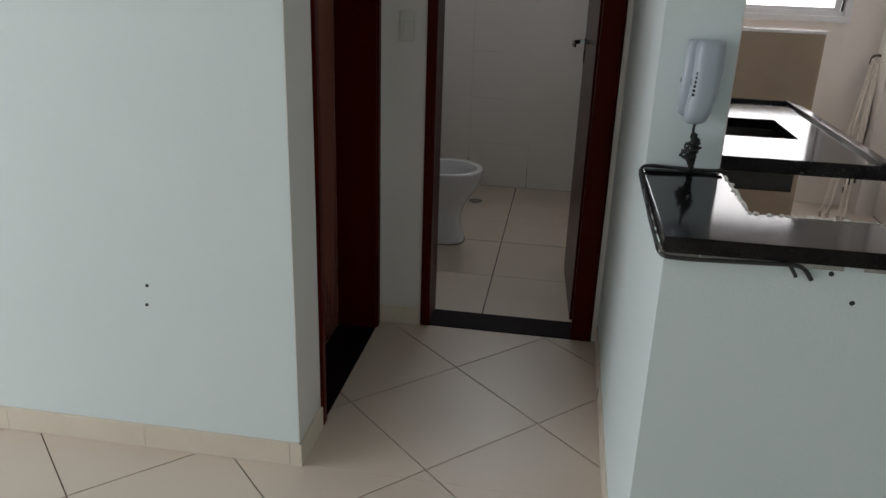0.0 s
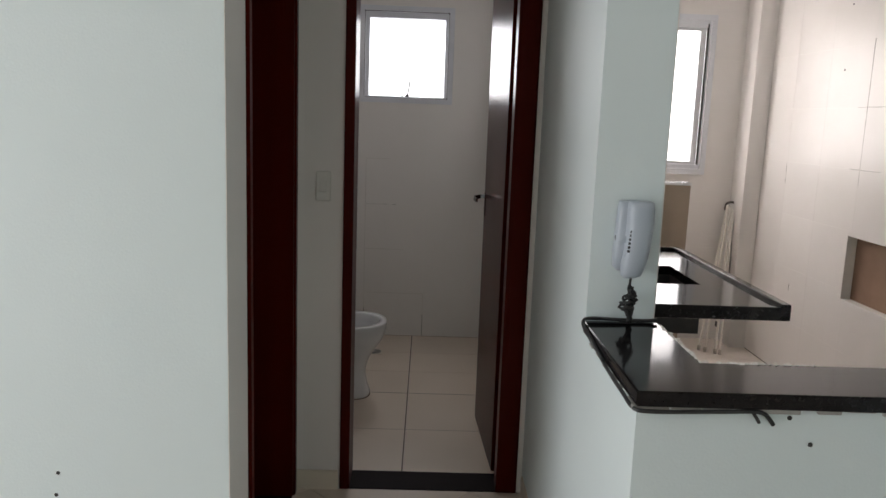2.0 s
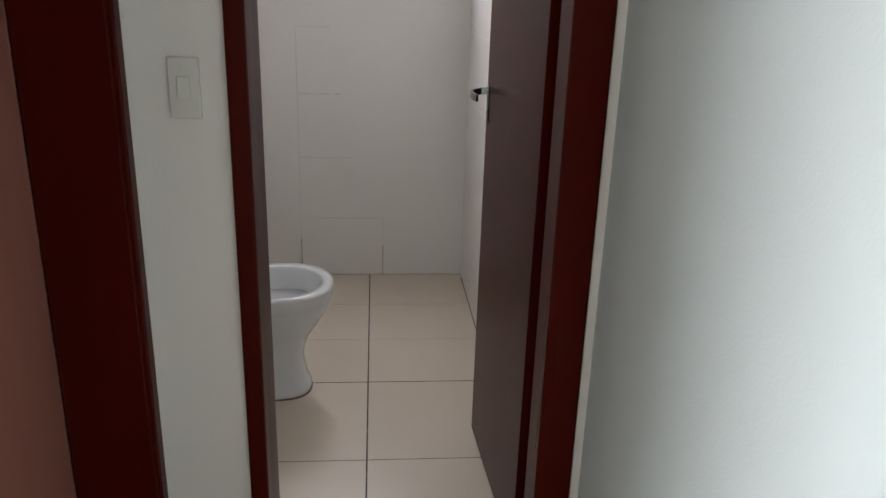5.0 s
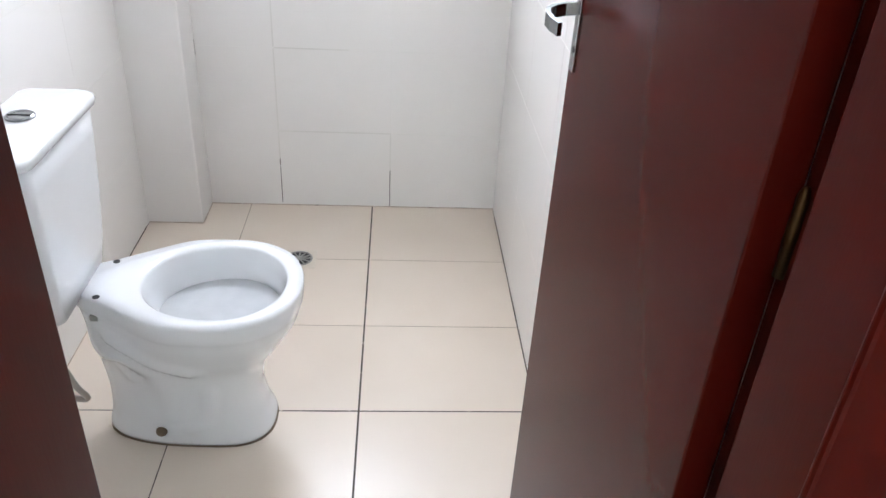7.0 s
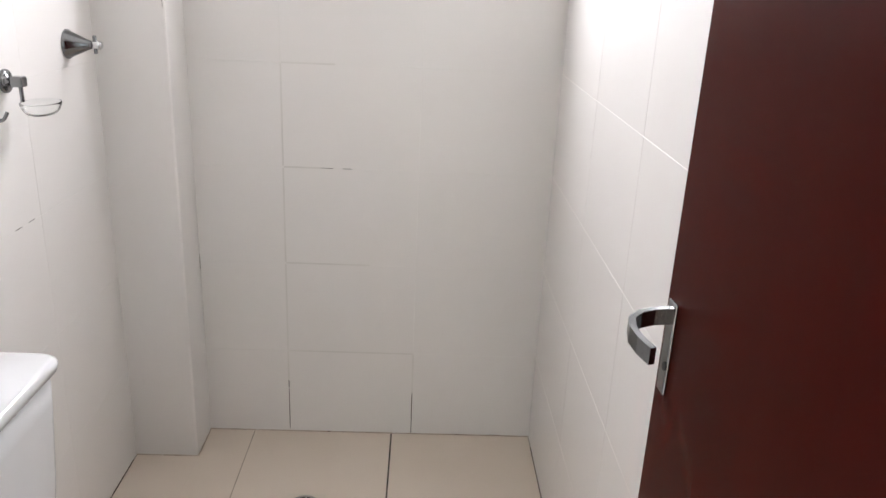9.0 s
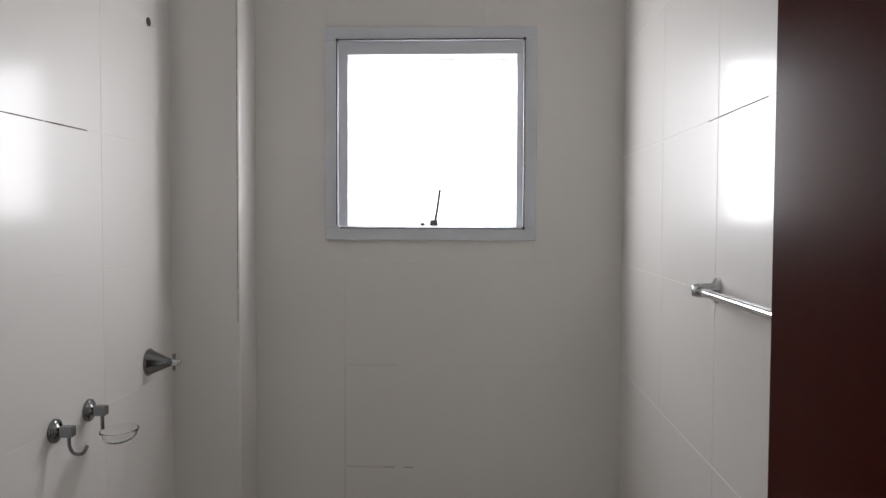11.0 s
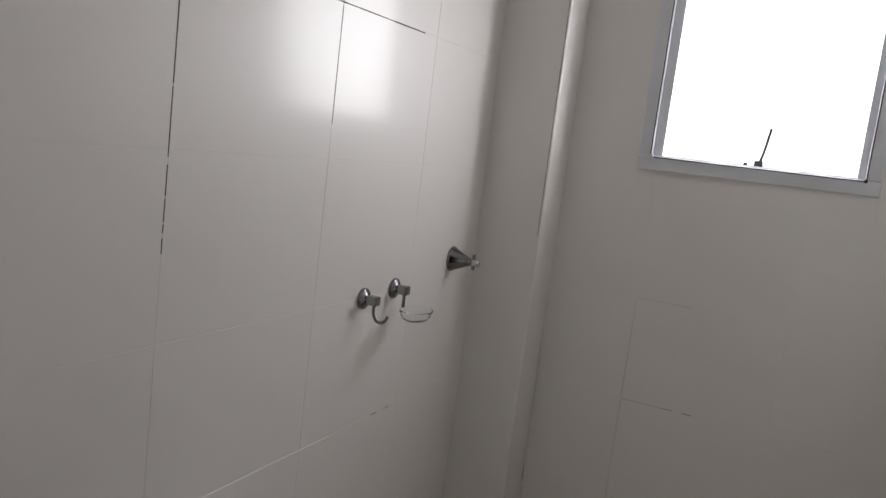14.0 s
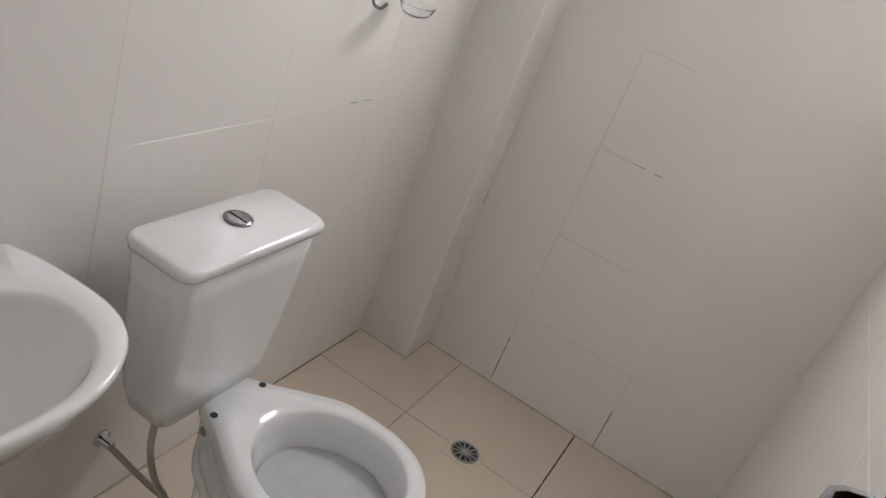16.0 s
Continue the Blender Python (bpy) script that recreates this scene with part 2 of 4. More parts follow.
# ---- plan (metres) ----
TOP = 2.62                 # ceiling
YL = -1.002                 # living room wall face
XL, XR = -0.174, 0.712       # hall walls
YI = 0.153                 # inner face of the bathroom's door wall
BX0, BX1, BY = -0.530, 0.685, 2.165   # bathroom tile faces
T = 0.007                  # tile thickness
B = 0.0005                 # depth of the joints
KX, KY = 2.46, 2.32        # kitchen tile faces
KL = 0.886                 # kitchen face of the hall wall

# ---- large structure ----
structure("floor", (-4.2, -6.7, -0.16), (3.0, 2.52, -0.0055), FGROUT, "screed and grout bed under the cream floor tiles")
tagged(to_ob("ceiling", box((-4.2, -6.7, TOP), (3.0, 2.52, TOP + 0.12)), CEIL), label="plain white painted flat ceiling", kind="structure")
structure("wall_living", (-4.2, YL, 0), (XL, YL + 0.15, TOP), PAINT, "smooth pale mint painted living room wall")
structure("wall_hall_door_near", (XL - 0.15, YL + 0.15, 0), (XL, -0.80, TOP), PAINT_HALL, "narrow painted wall strip beside a closed door")
structure("wall_hall_near_face", (XL - 0.001, YL + 0.0005, 0.0765), (XL + 0.002, -0.8005, TOP), PAINT_HALL, "beige painted end face of the living room wall")
structure("wall_hall_door_lintel", (XL - 0.15, -0.80, 2.13), (XL, -0.042, TOP), PAINT_HALL, "painted wall over the closed hall door")
structure("wall_hall_corner", (XL - 0.15, -0.042, 0), (XL, 0.0, TOP), PAINT_HALL, "narrow painted strip at the hall corner")
structure("wall_hall_end", (-0.68, 0.0, 0), (0.0, YI - B, TOP), PAINT_HALL, "painted hall end wall beside the bathroom door")
structure("wall_hall_end_lintel", (0.0, 0.0, 2.14), (0.692, YI - B, TOP), PAINT_HALL, "painted wall over the bathroom door")
structure("wall_hall_end_stub", (0.692, 0.0, 0), (XR - 0.001, YI - B, TOP), PAINT_HALL, "thin painted strip beside the bathroom door frame")
structure("wall_hall_side", (XR, -0.955, 0), (KL - 0.004, KY + 0.2, TOP), PAINT, "painted wall between hall and kitchen ending in a pillar face")
structure("wall_bath_side", (-0.69, YI - B, 0), (BX0 - B, BY + 0.3, TOP), GROUT, "bathroom side wall behind its glazed tiles")
structure("wall_room_back", (-4.2, 0.3, 0), (-0.68, 0.45, TOP), PAINT, "plain wall closing the bedroom")
structure("wall_room_side", (-4.2, -0.84, 0), (-4.05, 0.3, TOP), PAINT, "plain wall closing the bedroom")


def wall_with_window(name, x0, x1, y0, y1, wx0, wx1, wz0, wz1, material, label):
    bm = bmesh.new()
    add_box(bm, (x0, y0, 0), (wx0, y1, TOP))
    add_box(bm, (wx1, y0, 0), (x1, y1, TOP))
    add_box(bm, (wx0, y0, 0), (wx1, y1, wz0))
    add_box(bm, (wx0, y0, wz1), (wx1, y1, TOP))
    return tagged(to_ob(name, bm, material), label=label, kind="structure")


WX0, WX1, WZ0, WZ1 = -0.110, 0.411, 1.560, 2.082      # bathroom window opening
KWX0, KWX1, KWZ0, KWZ1 = 0.95, 2.115, 1.165, 2.125       # kitchen window opening
wall_with_window("wall_bath_back", BX0 - B, XR, BY + B, BY + 0.19, WX0, WX1, WZ0, WZ1, GROUT, "bathroom outer wall with a square window opening")
wall_with_window("wall_kitchen_back", KL - 0.004, 2.63, KY + B, KY + 0.19, KWX0, KWX1, KWZ0, KWZ1, GROUT, "kitchen outer wall with a wide window opening")
bm = bmesh.new()
for lo, hi in (((-4.2, -6.7, 0), (-4.05, -4.2, TOP)), ((-4.2, -1.8, 0), (-4.05, YL, TOP)), ((-4.2, -4.2, 0), (-4.05, -1.8, 0.08)), ((-4.2, -4.2, 2.22), (-4.05, -1.8, TOP))):
    add_box(bm, lo, hi)
tagged(to_ob("wall_living_side", bm, PAINT), label="painted living room wall with a large balcony opening", kind="structure")
structure("wall_living_far_side", (2.6, -6.7, 0), (2.75, -1.44, TOP), PAINT, "plain painted living room side wall")
structure("wall_living_back", (-4.2, -6.7, 0), (2.75, -6.55, TOP), PAINT, "plain painted living room wall")
# the low wall under the breakfast bar
structure("wall_bar", (0.712, -1.452, 0), (2.62, -1.292, 0.922), PAINT, "low pale painted wall under the granite breakfast bar")
structure("wall_bar_return", (0.712, -1.292, 0), (0.880, -0.955, 0.922), PAINT, "low painted wall joining the bar to the pillar")
# tan holds the shade on the face turned away from the window
structure("wall_kitchen_partition", (KL, 1.55, 0), (1.808, 1.65, 1.112), TAN, "low partition wall between kitchen and laundry, its backlit shade coloured tan")
# added white slab paints the window light lying on the partition's top
structure("trim_lit_top", (KL, 1.544, 1.1125), (1.812, 1.656, 1.126), CERAMIC, "added white slab for the window light on the low partition's top")


def kitchen_side_wall():
    bm = bmesh.new()
    x0, x1, y0, y1, z0, z1 = KX + B, KX + 0.17, 0.35, 1.030, 0.595, 0.923
    add_box(bm, (x0, -1.452, 0), (x1, y0, TOP))
    add_box(bm, (x0, y1, 0), (x1, KY + 0.19, TOP))
    add_box(bm, (x0, y0, 0), (x1, y1, z0))
    add_box(bm, (x0, y0, z1), (x1, y1, TOP))
    tagged(to_ob("wall_kitchen_side", bm, GROUT), label="kitchen side wall behind its glazed tiles with a recess", kind="structure")
    bm = bmesh.new()
    add_box(bm, (x0 + 0.05, y0, z0), (x0 + 0.06, y1, z1))
    tagged(to_ob("niche_panel", bm, NICHE), label="brown board closing a recess in the tiled kitchen wall", category="wall panel")


kitchen_side_wall()
structure("wall_pilaster", (2.350, 2.12, 0), (KX - 0.001, KY - 0.001, TOP), KTILE, "narrow tiled pilaster in the kitchen corner")
structure("wall_bath_pilaster", (BX0 - 0.009, 2.015, -0.009), (-0.345, BY + 0.009, TOP + 0.009), WTILE, "tiled pipe casing in the bathroom corner", 0.005)
structure("ground", (-400, -400, -3.2), (400, 400, -3.0), TAN, "pale paved ground outside far below")

# granite sills in both doorways
structure("trim_bath_sill", (0.001, 0.001, -0.004), (0.690, YI + 0.001, 0.003), SILL, "black granite threshold across the bathroom doorway")
structure("trim_room_sill", (XL - 0.15, -0.795, -0.004), (XL - 0.001, -0.044, 0.003), SILL, "black granite threshold across the closed doorway")


# ---- doors ----
def bath_door():
    root = empty("door_1", (0.64, 0.15, 0.003), "open varnished mahogany door beside a tiled bathroom wall", "door")
    tagged(root, kind="structure")
    for n, a, b in (("jamb", (0.001, -0.004, 0.003), (0.035, YI + 0.006, 2.135)), ("jamb", (0.645, -0.004, 0.003), (0.691, YI + 0.006, 2.135)),
                    ("head", (0.035, -0.003, 2.095), (0.645, YI + 0.005, 2.135))):
        at_base(root, part(n, box(a, b, 0.004), FRAME, root))
    for n, a, b in (("casing", (-0.001, -0.014, 0.003), (0.0355, -0.0045, 2.15)), ("casing", (0.609, -0.014, 0.003), (0.688, -0.0045, 2.15)), ("casing", (-0.001, -0.0145, 2.095), (0.692, -0.0045, 2.16))):
        at_base(root, part(n, box(a, b, 0.004), FRAME, root))
    m = Matrix.Translation((0.640, 0.158, 0.0)) @ Matrix.Rotation(radians(3.05), 4, "Z")
    at_base(root, part("door_stop", box((0.612, -0.0042, 0.003), (0.6448, 0.0960, 2.095), 0.001), FRAME, root))
    # added dark strip plugs the hinge gap, in place of the shade there
    at_base(root, part("gap_strip", box((0.6415, 0.0965, 0.003), (0.6446, 0.160, 2.095)), FRAME, root))
    leaf = at_base(root, part("leaf", box((-0.036, 0.0, 0.012), (0.0, 0.593, 2.09), 0.002, 2, m), LEAF, root, "reddish brown varnished flush door leaf"))
    # lock plate, lever and keyhole on the leaf's near face
    lv = part("handle_plate", box((-0.0395, 0.560, 1.002), (-0.036, 0.581, 1.108), 0.0015, 2, m), DCHROME, leaf, "satin chrome lock plate")
    at_base(root, lv)
    lv.matrix_parent_inverse = Matrix.Identity(4)
    bm = bmesh.new()
    prof = []
    # a flat bar: out from the plate, round a wide bend, and back towards the hinge
    pts = [(-0.039, 0.567), (-0.058, 0.569), (-0.074, 0.566), (-0.086, 0.556), (-0.090, 0.538), (-0.088, 0.518), (-0.082, 0.498)]
    for i, (x, y) in enumerate(pts):
        a, b = pts[max(i - 1, 0)], pts[min(i + 1, len(pts) - 1)]
        d = Vector((b[0] - a[0], b[1] - a[1], 0)).normalized()
        s = Vector((-d.y, d.x, 0)) * 0.0035
        c = Vector((x, y, 1.094 - 0.002 * i))
        h = Vector((0, 0, 0.009))
        prof.append([m @ (c - s - h), m @ (c + s - h), m @ (c + s + h), m @ (c - s + h)])
    loft(prof, bm=bm)
    part("lever", bm, DCHROME, leaf, "curved flat chrome lever").matrix_parent_inverse = Matrix.Identity(4)
    bm = lathe([(0.0, 0), (0.005, 0), (0.005, 0.001), (0, 0.001)], m @ Matrix.Translation((-0.0398, 0.566, 1.035)) @ Matrix.Rotation(radians(-90), 4, "Y"), 12)
    part("keyhole", bm, BLACKPL, leaf).matrix_parent_inverse = Matrix.Identity(4)
    for z in (0.25, 1.055, 1.85):
        bm = lathe([(0, 0), (0.0055, 0), (0.0055, 0.030), (0.0062, 0.031), (0.0062, 0.052), (0.0055, 0.053), (0.0055, 0.078), (0.003, 0.084), (0, 0.085)], Matrix.Translation((0.639, 0.153, z - 0.04)), 12)
        at_base(root, part("hinge", bm, BRASS, root, "aged brass hinge", True))
    return root


bath_door()


def room_door():
    root = empty("door_2", (XL - 0.1, -0.79, 0.003), "closed dark mahogany door in the hall side wall", "door")
    tagged(root, kind="structure")
    x0, x1 = XL - 0.152, XL + 0.004
    for n, a, b in (("jamb", (x0, -0.797, 0.003), (x1, -0.757, 2.125)), ("jamb", (x0, -0.085, 0.003), (x1, -0.045, 2.125)),
                    ("head", (x0, -0.757, 2.085), (x1, -0.085, 2.125))):
        at_base(root, part(n, box(a, b, 0.004), FRAME, root))
    for n, a, b in (("casing", (XL, -0.800, 0.003), (XL + 0.012, -0.765, 2.14)), ("casing", (XL, -0.076, 0.003), (XL + 0.012, -0.040, 2.14)), ("casing", (XL, -0.80, 2.105), (XL + 0.0125, -0.04, 2.15))):
        at_base(root, part(n, box(a, b, 0.004), FRAME, root))
    # paled veneer stands in for light glancing off the closed leaf
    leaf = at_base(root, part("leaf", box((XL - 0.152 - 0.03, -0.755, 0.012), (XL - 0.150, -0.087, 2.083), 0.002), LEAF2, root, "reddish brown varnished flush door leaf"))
    return root


room_door()


# ---- windows ----
def bath_window():
    root = empty("window_1", (0.153, BY + 0.02, WZ0), "small square white aluminium awning window, slightly open", "window")
    tagged(root, kind="structure")
    y0 = BY - 0.012
    bm = bmesh.new()
    o = 0.035
    for a, b in (((WX0 - o, y0, WZ0 - o), (WX1 + o, BY + 0.004, WZ0 + 0.002)), ((WX0 - o, y0, WZ1 - 0.002), (WX1 + o, BY + 0.004, WZ1 + o)),
                 ((WX0 - o, y0, WZ0 + 0.002), (WX0 + 0.002, BY + 0.004, WZ1 - 0.002)), ((WX1 - 0.002, y0, WZ0 + 0.002), (WX1 + o, BY + 0.004, WZ1 - 0.002))):
        add_box(bm, a, b, 0.002)
    at_base(root, part("casing", bm, ALU, root, "flat white aluminium casing"))
    bm = bmesh.new()
    w = 0.006
    for a, b in (((WX0, BY + 0.004, WZ0), (WX1, BY + 0.075, WZ0 + w)), ((WX0, BY + 0.004, WZ1 - 0.038), (WX1, BY + 0.075, WZ1)),
                 ((WX0, BY + 0.004, WZ0 + w), (WX0 + w + 0.022, BY + 0.075, WZ1 - 0.038)), ((WX1 - w - 0.014, BY + 0.004, WZ0 + w), (WX1, BY + 0.075, WZ1 - 0.038))):
        add_box(bm, a, b, 0.001)
    at_base(root, part("window_frame", bm, ALU, root))
    bm = bmesh.new()
    g = 0.0025
    for a, b in (((WX0 + 0.001, y0 - 0.001, WZ0 - g), (WX1 - 0.001, y0 + 0.01, WZ0)), ((WX0 + 0.001, y0 - 0.001, WZ1 - 0.001), (WX1 - 0.001, y0 + 0.01, WZ1 + g)),
                 ((WX0 - g, y0 - 0.001, WZ0 - g), (WX0, y0 + 0.01, WZ1 + g)), ((WX1, y0 - 0.001, WZ0 - g), (WX1 + g, y0 + 0.01, WZ1 + g))):
        add_box(bm, a, b)
    at_base(root, part("gasket", bm, GASKET, root, "thin dark seal"))
    for x, z, m in ((WX0, WZ0, ALU), (WX1, WZ0, GASKET), (WX0, WZ1, GASKET), (WX1, WZ1, GASKET)):
        h = 0.0065 if m is ALU else 0.004
        at_base(root, part("corner_cap", box((x - h, y0 - 0.0025, z - h), (x + h, y0 + 0.008, z + h), 0.001), m, root, "small corner cap"))
    # sash swings out at its foot
    m = Matrix.Translation((0, BY + 0.075, WZ1 - 0.03)) @ Matrix.Rotation(radians(5), 4, "X") @ Matrix.Translation((0, -(BY + 0.075), -(WZ1 - 0.03)))
    bm = bmesh.new()
    sx0, sx1, sz0, sz1, ya, yb, s = WX0 + 0.002, WX1 - 0.002, WZ0 - 0.002, WZ1 - 0.03, BY + 0.077, BY + 0.10, 0.010
    for a, b in (((sx0, ya, sz0), (sx1, yb, sz0 + s)), ((sx0, ya, sz1 - s), (sx1, yb, sz1)), ((sx0, ya, sz0 + s), (sx0 + s, yb, sz1 - s)), ((sx1 - s, ya, sz0 + s), (sx1, yb, sz1 - s))):
        add_box(bm, a, b, 0.001, 1, m)
    sash = at_base(root, part("sash", bm, ALU, root))
    pane = part("pane", box((sx0 + s, ya + 0.008, sz0 + s), (sx1 - s, ya + 0.012, sz1 - s), 0, 1, m), GLASS, sash)
    pane.visible_shadow = False
    bm = bmesh.new()
    cx = 0.158
    add_box(bm, (cx - 0.010, BY + 0.03, WZ0 + w), (cx + 0.012, BY + 0.05, WZ0 + w + 0.016), 0.003)
    add_box(bm, (cx - 0.036, BY + 0.03, WZ0 + w), (cx - 0.026, BY + 0.05, WZ0 + w + 0.008), 0.002)
    tube([(cx + 0.004, BY + 0.04, WZ0 + 0.018), (cx + 0.010, BY + 0.055, WZ0 + 0.055), (cx + 0.016, BY + 0.072, WZ0 + 0.108)], 0.0042, 8, bm)
    at_base(root, part("latch", bm, GASKET, root, "small dark window latch with a thin stay"))
    return root


bath_window()


def kitchen_window():
    root = empty("window_2", (1.5, KY, KWZ0), "wide white aluminium sliding window in a tiled wall", "window")
    tagged(root, kind="structure")
    y0 = KY - 0.014
    bm = bmesh.new()
    o = 0.035
    for a, b in (((KWX0 - o, y0, KWZ0 - o), (KWX1 + o, KY + 0.004, KWZ0 + 0.002)), ((KWX0 - o, y0, KWZ1 - 0.002), (KWX1 + o, KY + 0.004, KWZ1 + o)),
                 ((KWX0 - o, y0, KWZ0 + 0.002), (KWX0 + 0.002, KY + 0.004, KWZ1 - 0.002)), ((KWX1 - 0.002, y0, KWZ0 + 0.002), (KWX1 + o, KY + 0.004, KWZ1 - 0.002))):
        add_box(bm, a, b, 0.002)
    at_base(root, part("casing", bm, ALU, root, "flat white aluminium casing"))
    bm = bmesh.new()
    for a, b in (((KWX0, KY + 0.004, KWZ0), (KWX1, KY + 0.08, KWZ0 + 0.03)), ((KWX0, KY + 0.004, KWZ1 - 0.045), (KWX1, KY + 0.08, KWZ1)),
                 ((KWX0, KY + 0.004, KWZ0 + 0.03), (KWX0 + 0.02, KY + 0.08, KWZ1 - 0.045)), ((KWX1 - 0.012, KY + 0.004, KWZ0 + 0.03), (KWX1, KY + 0.08, KWZ1 - 0.045))):
        add_box(bm, a, b, 0.001)
    at_base(root, part("window_frame", bm, ALU, root))
    at_base(root, part("gasket", box((KWX1 - 0.02, KY + 0.0, KWZ0 + 0.03), (KWX1 - 0.012, KY + 0.02, KWZ1 - 0.02)), GASKET, root, "thin dark seal"))
    for x0, x1, yy in ((1.50, KWX1 - 0.022, KY + 0.018), (KWX0 + 0.02, 1.55, KY + 0.046)):
        bm = bmesh.new()
        a0, a1, s = KWZ0 + 0.03, KWZ1 - 0.045, 0.036
        for a, b in (((x0, yy, a0), (x1, yy + 0.024, a0 + 0.02)), ((x0, yy, a1 - 0.02), (x1, yy + 0.024, a1)), ((x0, yy, a0 + 0.02), (x0 + s, yy + 0.024, a1 - 0.02)), ((x1 - s, yy, a0 + 0.02), (x1, yy + 0.024, a1 - 0.02))):
            add_box(bm, a, b, 0.0015)
        sash = at_base(root, part("sash", bm, ALU, root))
        pane = part("pane", box((x0 + s, yy + 0.010, a0 + 0.02), (x1 - s, yy + 0.014, a1 - 0.02)), GLASS, sash)
        pane.visible_shadow = False
    return root


kitchen_window()


# ---- granite tops ----
def bar_top():
    bm = bmesh.new()
    z0, z1 = 0.924, 0.955
    out = [(0.706, -0.956), (0.706, -1.466), (2.455, -1.466), (2.455, -1.279), (0.893, -1.279), (0.893, -0.956)]
    lower, upper = [bm.verts.new((x, y, z0)) for x, y in out], [bm.verts.new((x, y, z1)) for x, y in out]
    bm.faces.new(lower[::-1])
    bm.faces.new(upper)
    for k in range(6):
        j = (k + 1) % 6
        bm.faces.new((lower[k], lower[j], upper[j], upper[k]))
    bmesh.ops.recalc_face_normals(bm, faces=bm.faces)
    bmesh.ops.bevel(bm, geom=list(bm.edges), offset=0.003, segments=2, affect="EDGES")
    ob = tagged(to_ob("breakfast_bar_top", bm, GRANITE), label="polished black granite breakfast bar top on a low painted wall", category="countertop")
    # rough mortar bead between slab and wall
    bm = bmesh.new()
    x = 0.70
    while x < 2.40:
        w = random.uniform(0.03, 0.08)
        h = random.uniform(0.003, 0.010)
        add_box(bm, (x, -1.4535 - random.uniform(0.002, 0.007), 0.924 - h), (x + w, -1.451, 0.9255), 0.001, 1)
        x += w * random.uniform(0.9, 1.5)
    y = -1.44
    while y < -0.99:
        d, h = random.uniform(0.012, 0.045), random.uniform(0.003, 0.009)
        add_box(bm, (0.7045 - random.uniform(0.0, 0.004), y, 0.924 - h), (0.7125, y + d, 0.9245), 0.001, 1)
        y += d + random.uniform(0.01, 0.07)
    crumbs = bmesh.new()
    for k in range(46):
        u = k / 46
        px, py = (0.893, -0.965 - 0.6 * u) if u < 0.52 else (0.893 + (u - 0.52) * 0.55, -1.279)
        r = random.uniform(0.002, 0.0065)
        a = [Vector((px + random.uniform(-0.005, 0.004) + r * random.uniform(0.7, 1.6) * math.cos(t), py + random.uniform(-0.004, 0.004) + r * random.uniform(0.7, 1.6) * math.sin(t), 0.9535)) for t in (0, 1.05, 2.1, 3.15, 4.2, 5.25)]
        c = sum(a, Vector()) / 6
        loft([a, [c + (p - c) * 0.5 + Vector((0, 0, r * 0.9)) for p in a]], bm=crumbs)
    part("mortar_crumbs", crumbs, GROUT, ob, "pale mortar crumbs stuck along the edge", kind="stuff")
    part("mortar_bead", bm, PUTTY, ob, "uneven pale mortar bead", kind="stuff")
    return ob


bar_top()


def sink_top():
    """Granite top with a raised drip rim and an undermounted basin."""
    x0, x1, y0, y1, z0, z1 = KL + 0.001, 1.424, -0.56, 0.504, 0.874, 0.908
    hx0, hx1, hy0, hy1 = 0.935, 1.258, -0.24, 0.10
    root = empty("sink_counter", ((x0 + x1) / 2, (y0 + y1) / 2, z0), "polished black granite kitchen counter with a dark sink", "kitchen counter")
    bm = bmesh.new()
    for a, b in (((x0, y0, z0), (hx0, y1, z1)), ((hx1, y0, z0), (x1, y1, z1)), ((hx0, y0, z0), (hx1, hy0, z1)), ((hx0, hy1, z0), (hx1, y1, z1))):
        add_box(bm, a, b)
    at_base(root, part("worktop", bm, GRANITE, root))
    bm = bmesh.new()
    add_box(bm, (x1 - 0.028, y0 - 0.001, z1 - 0.01), (x1 + 0.002, y1, z1 + 0.012), 0.003)
    add_box(bm, (x0, y1 - 0.022, z1 - 0.01), (x1 - 0.028, y1 + 0.0015, z1 + 0.012), 0.003)
    add_box(bm, (x0, y0 - 0.002, z0 - 0.006), (x1 + 0.002, y0 + 0.022, z1 + 0.003), 0.003)
    at_base(root, part("rim", bm, GRANITE, root, "raised black granite drip rim"))
    bm = bmesh.new()
    zb = z0 - 0.14
    t = 0.004
    for a, b in (((hx0 - t, hy0 - t, zb), (hx1 + t, hy1 + t, zb + t)), ((hx0 - t, hy0 - t, zb), (hx0, hy1 + t, z0)), ((hx1, hy0 - t, zb), (hx1 + t, hy1 + t, z0)),
                 ((hx0, hy0 - t, zb), (hx1, hy0, z0)), ((hx0, hy1, zb), (hx1, hy1 + t, z0))):
        add_box(bm, a, b)
    at_base(root, part("basin", bm, STEEL, root, "dark steel sink basin"))
    for y in (-0.46, 0.40):
        at_base(root, part("bracket", box((x0, y, z0 - 0.03), (x0 + 0.40, y + 0.03, z0), 0.002), TAN, root))
    return root


sink_top()


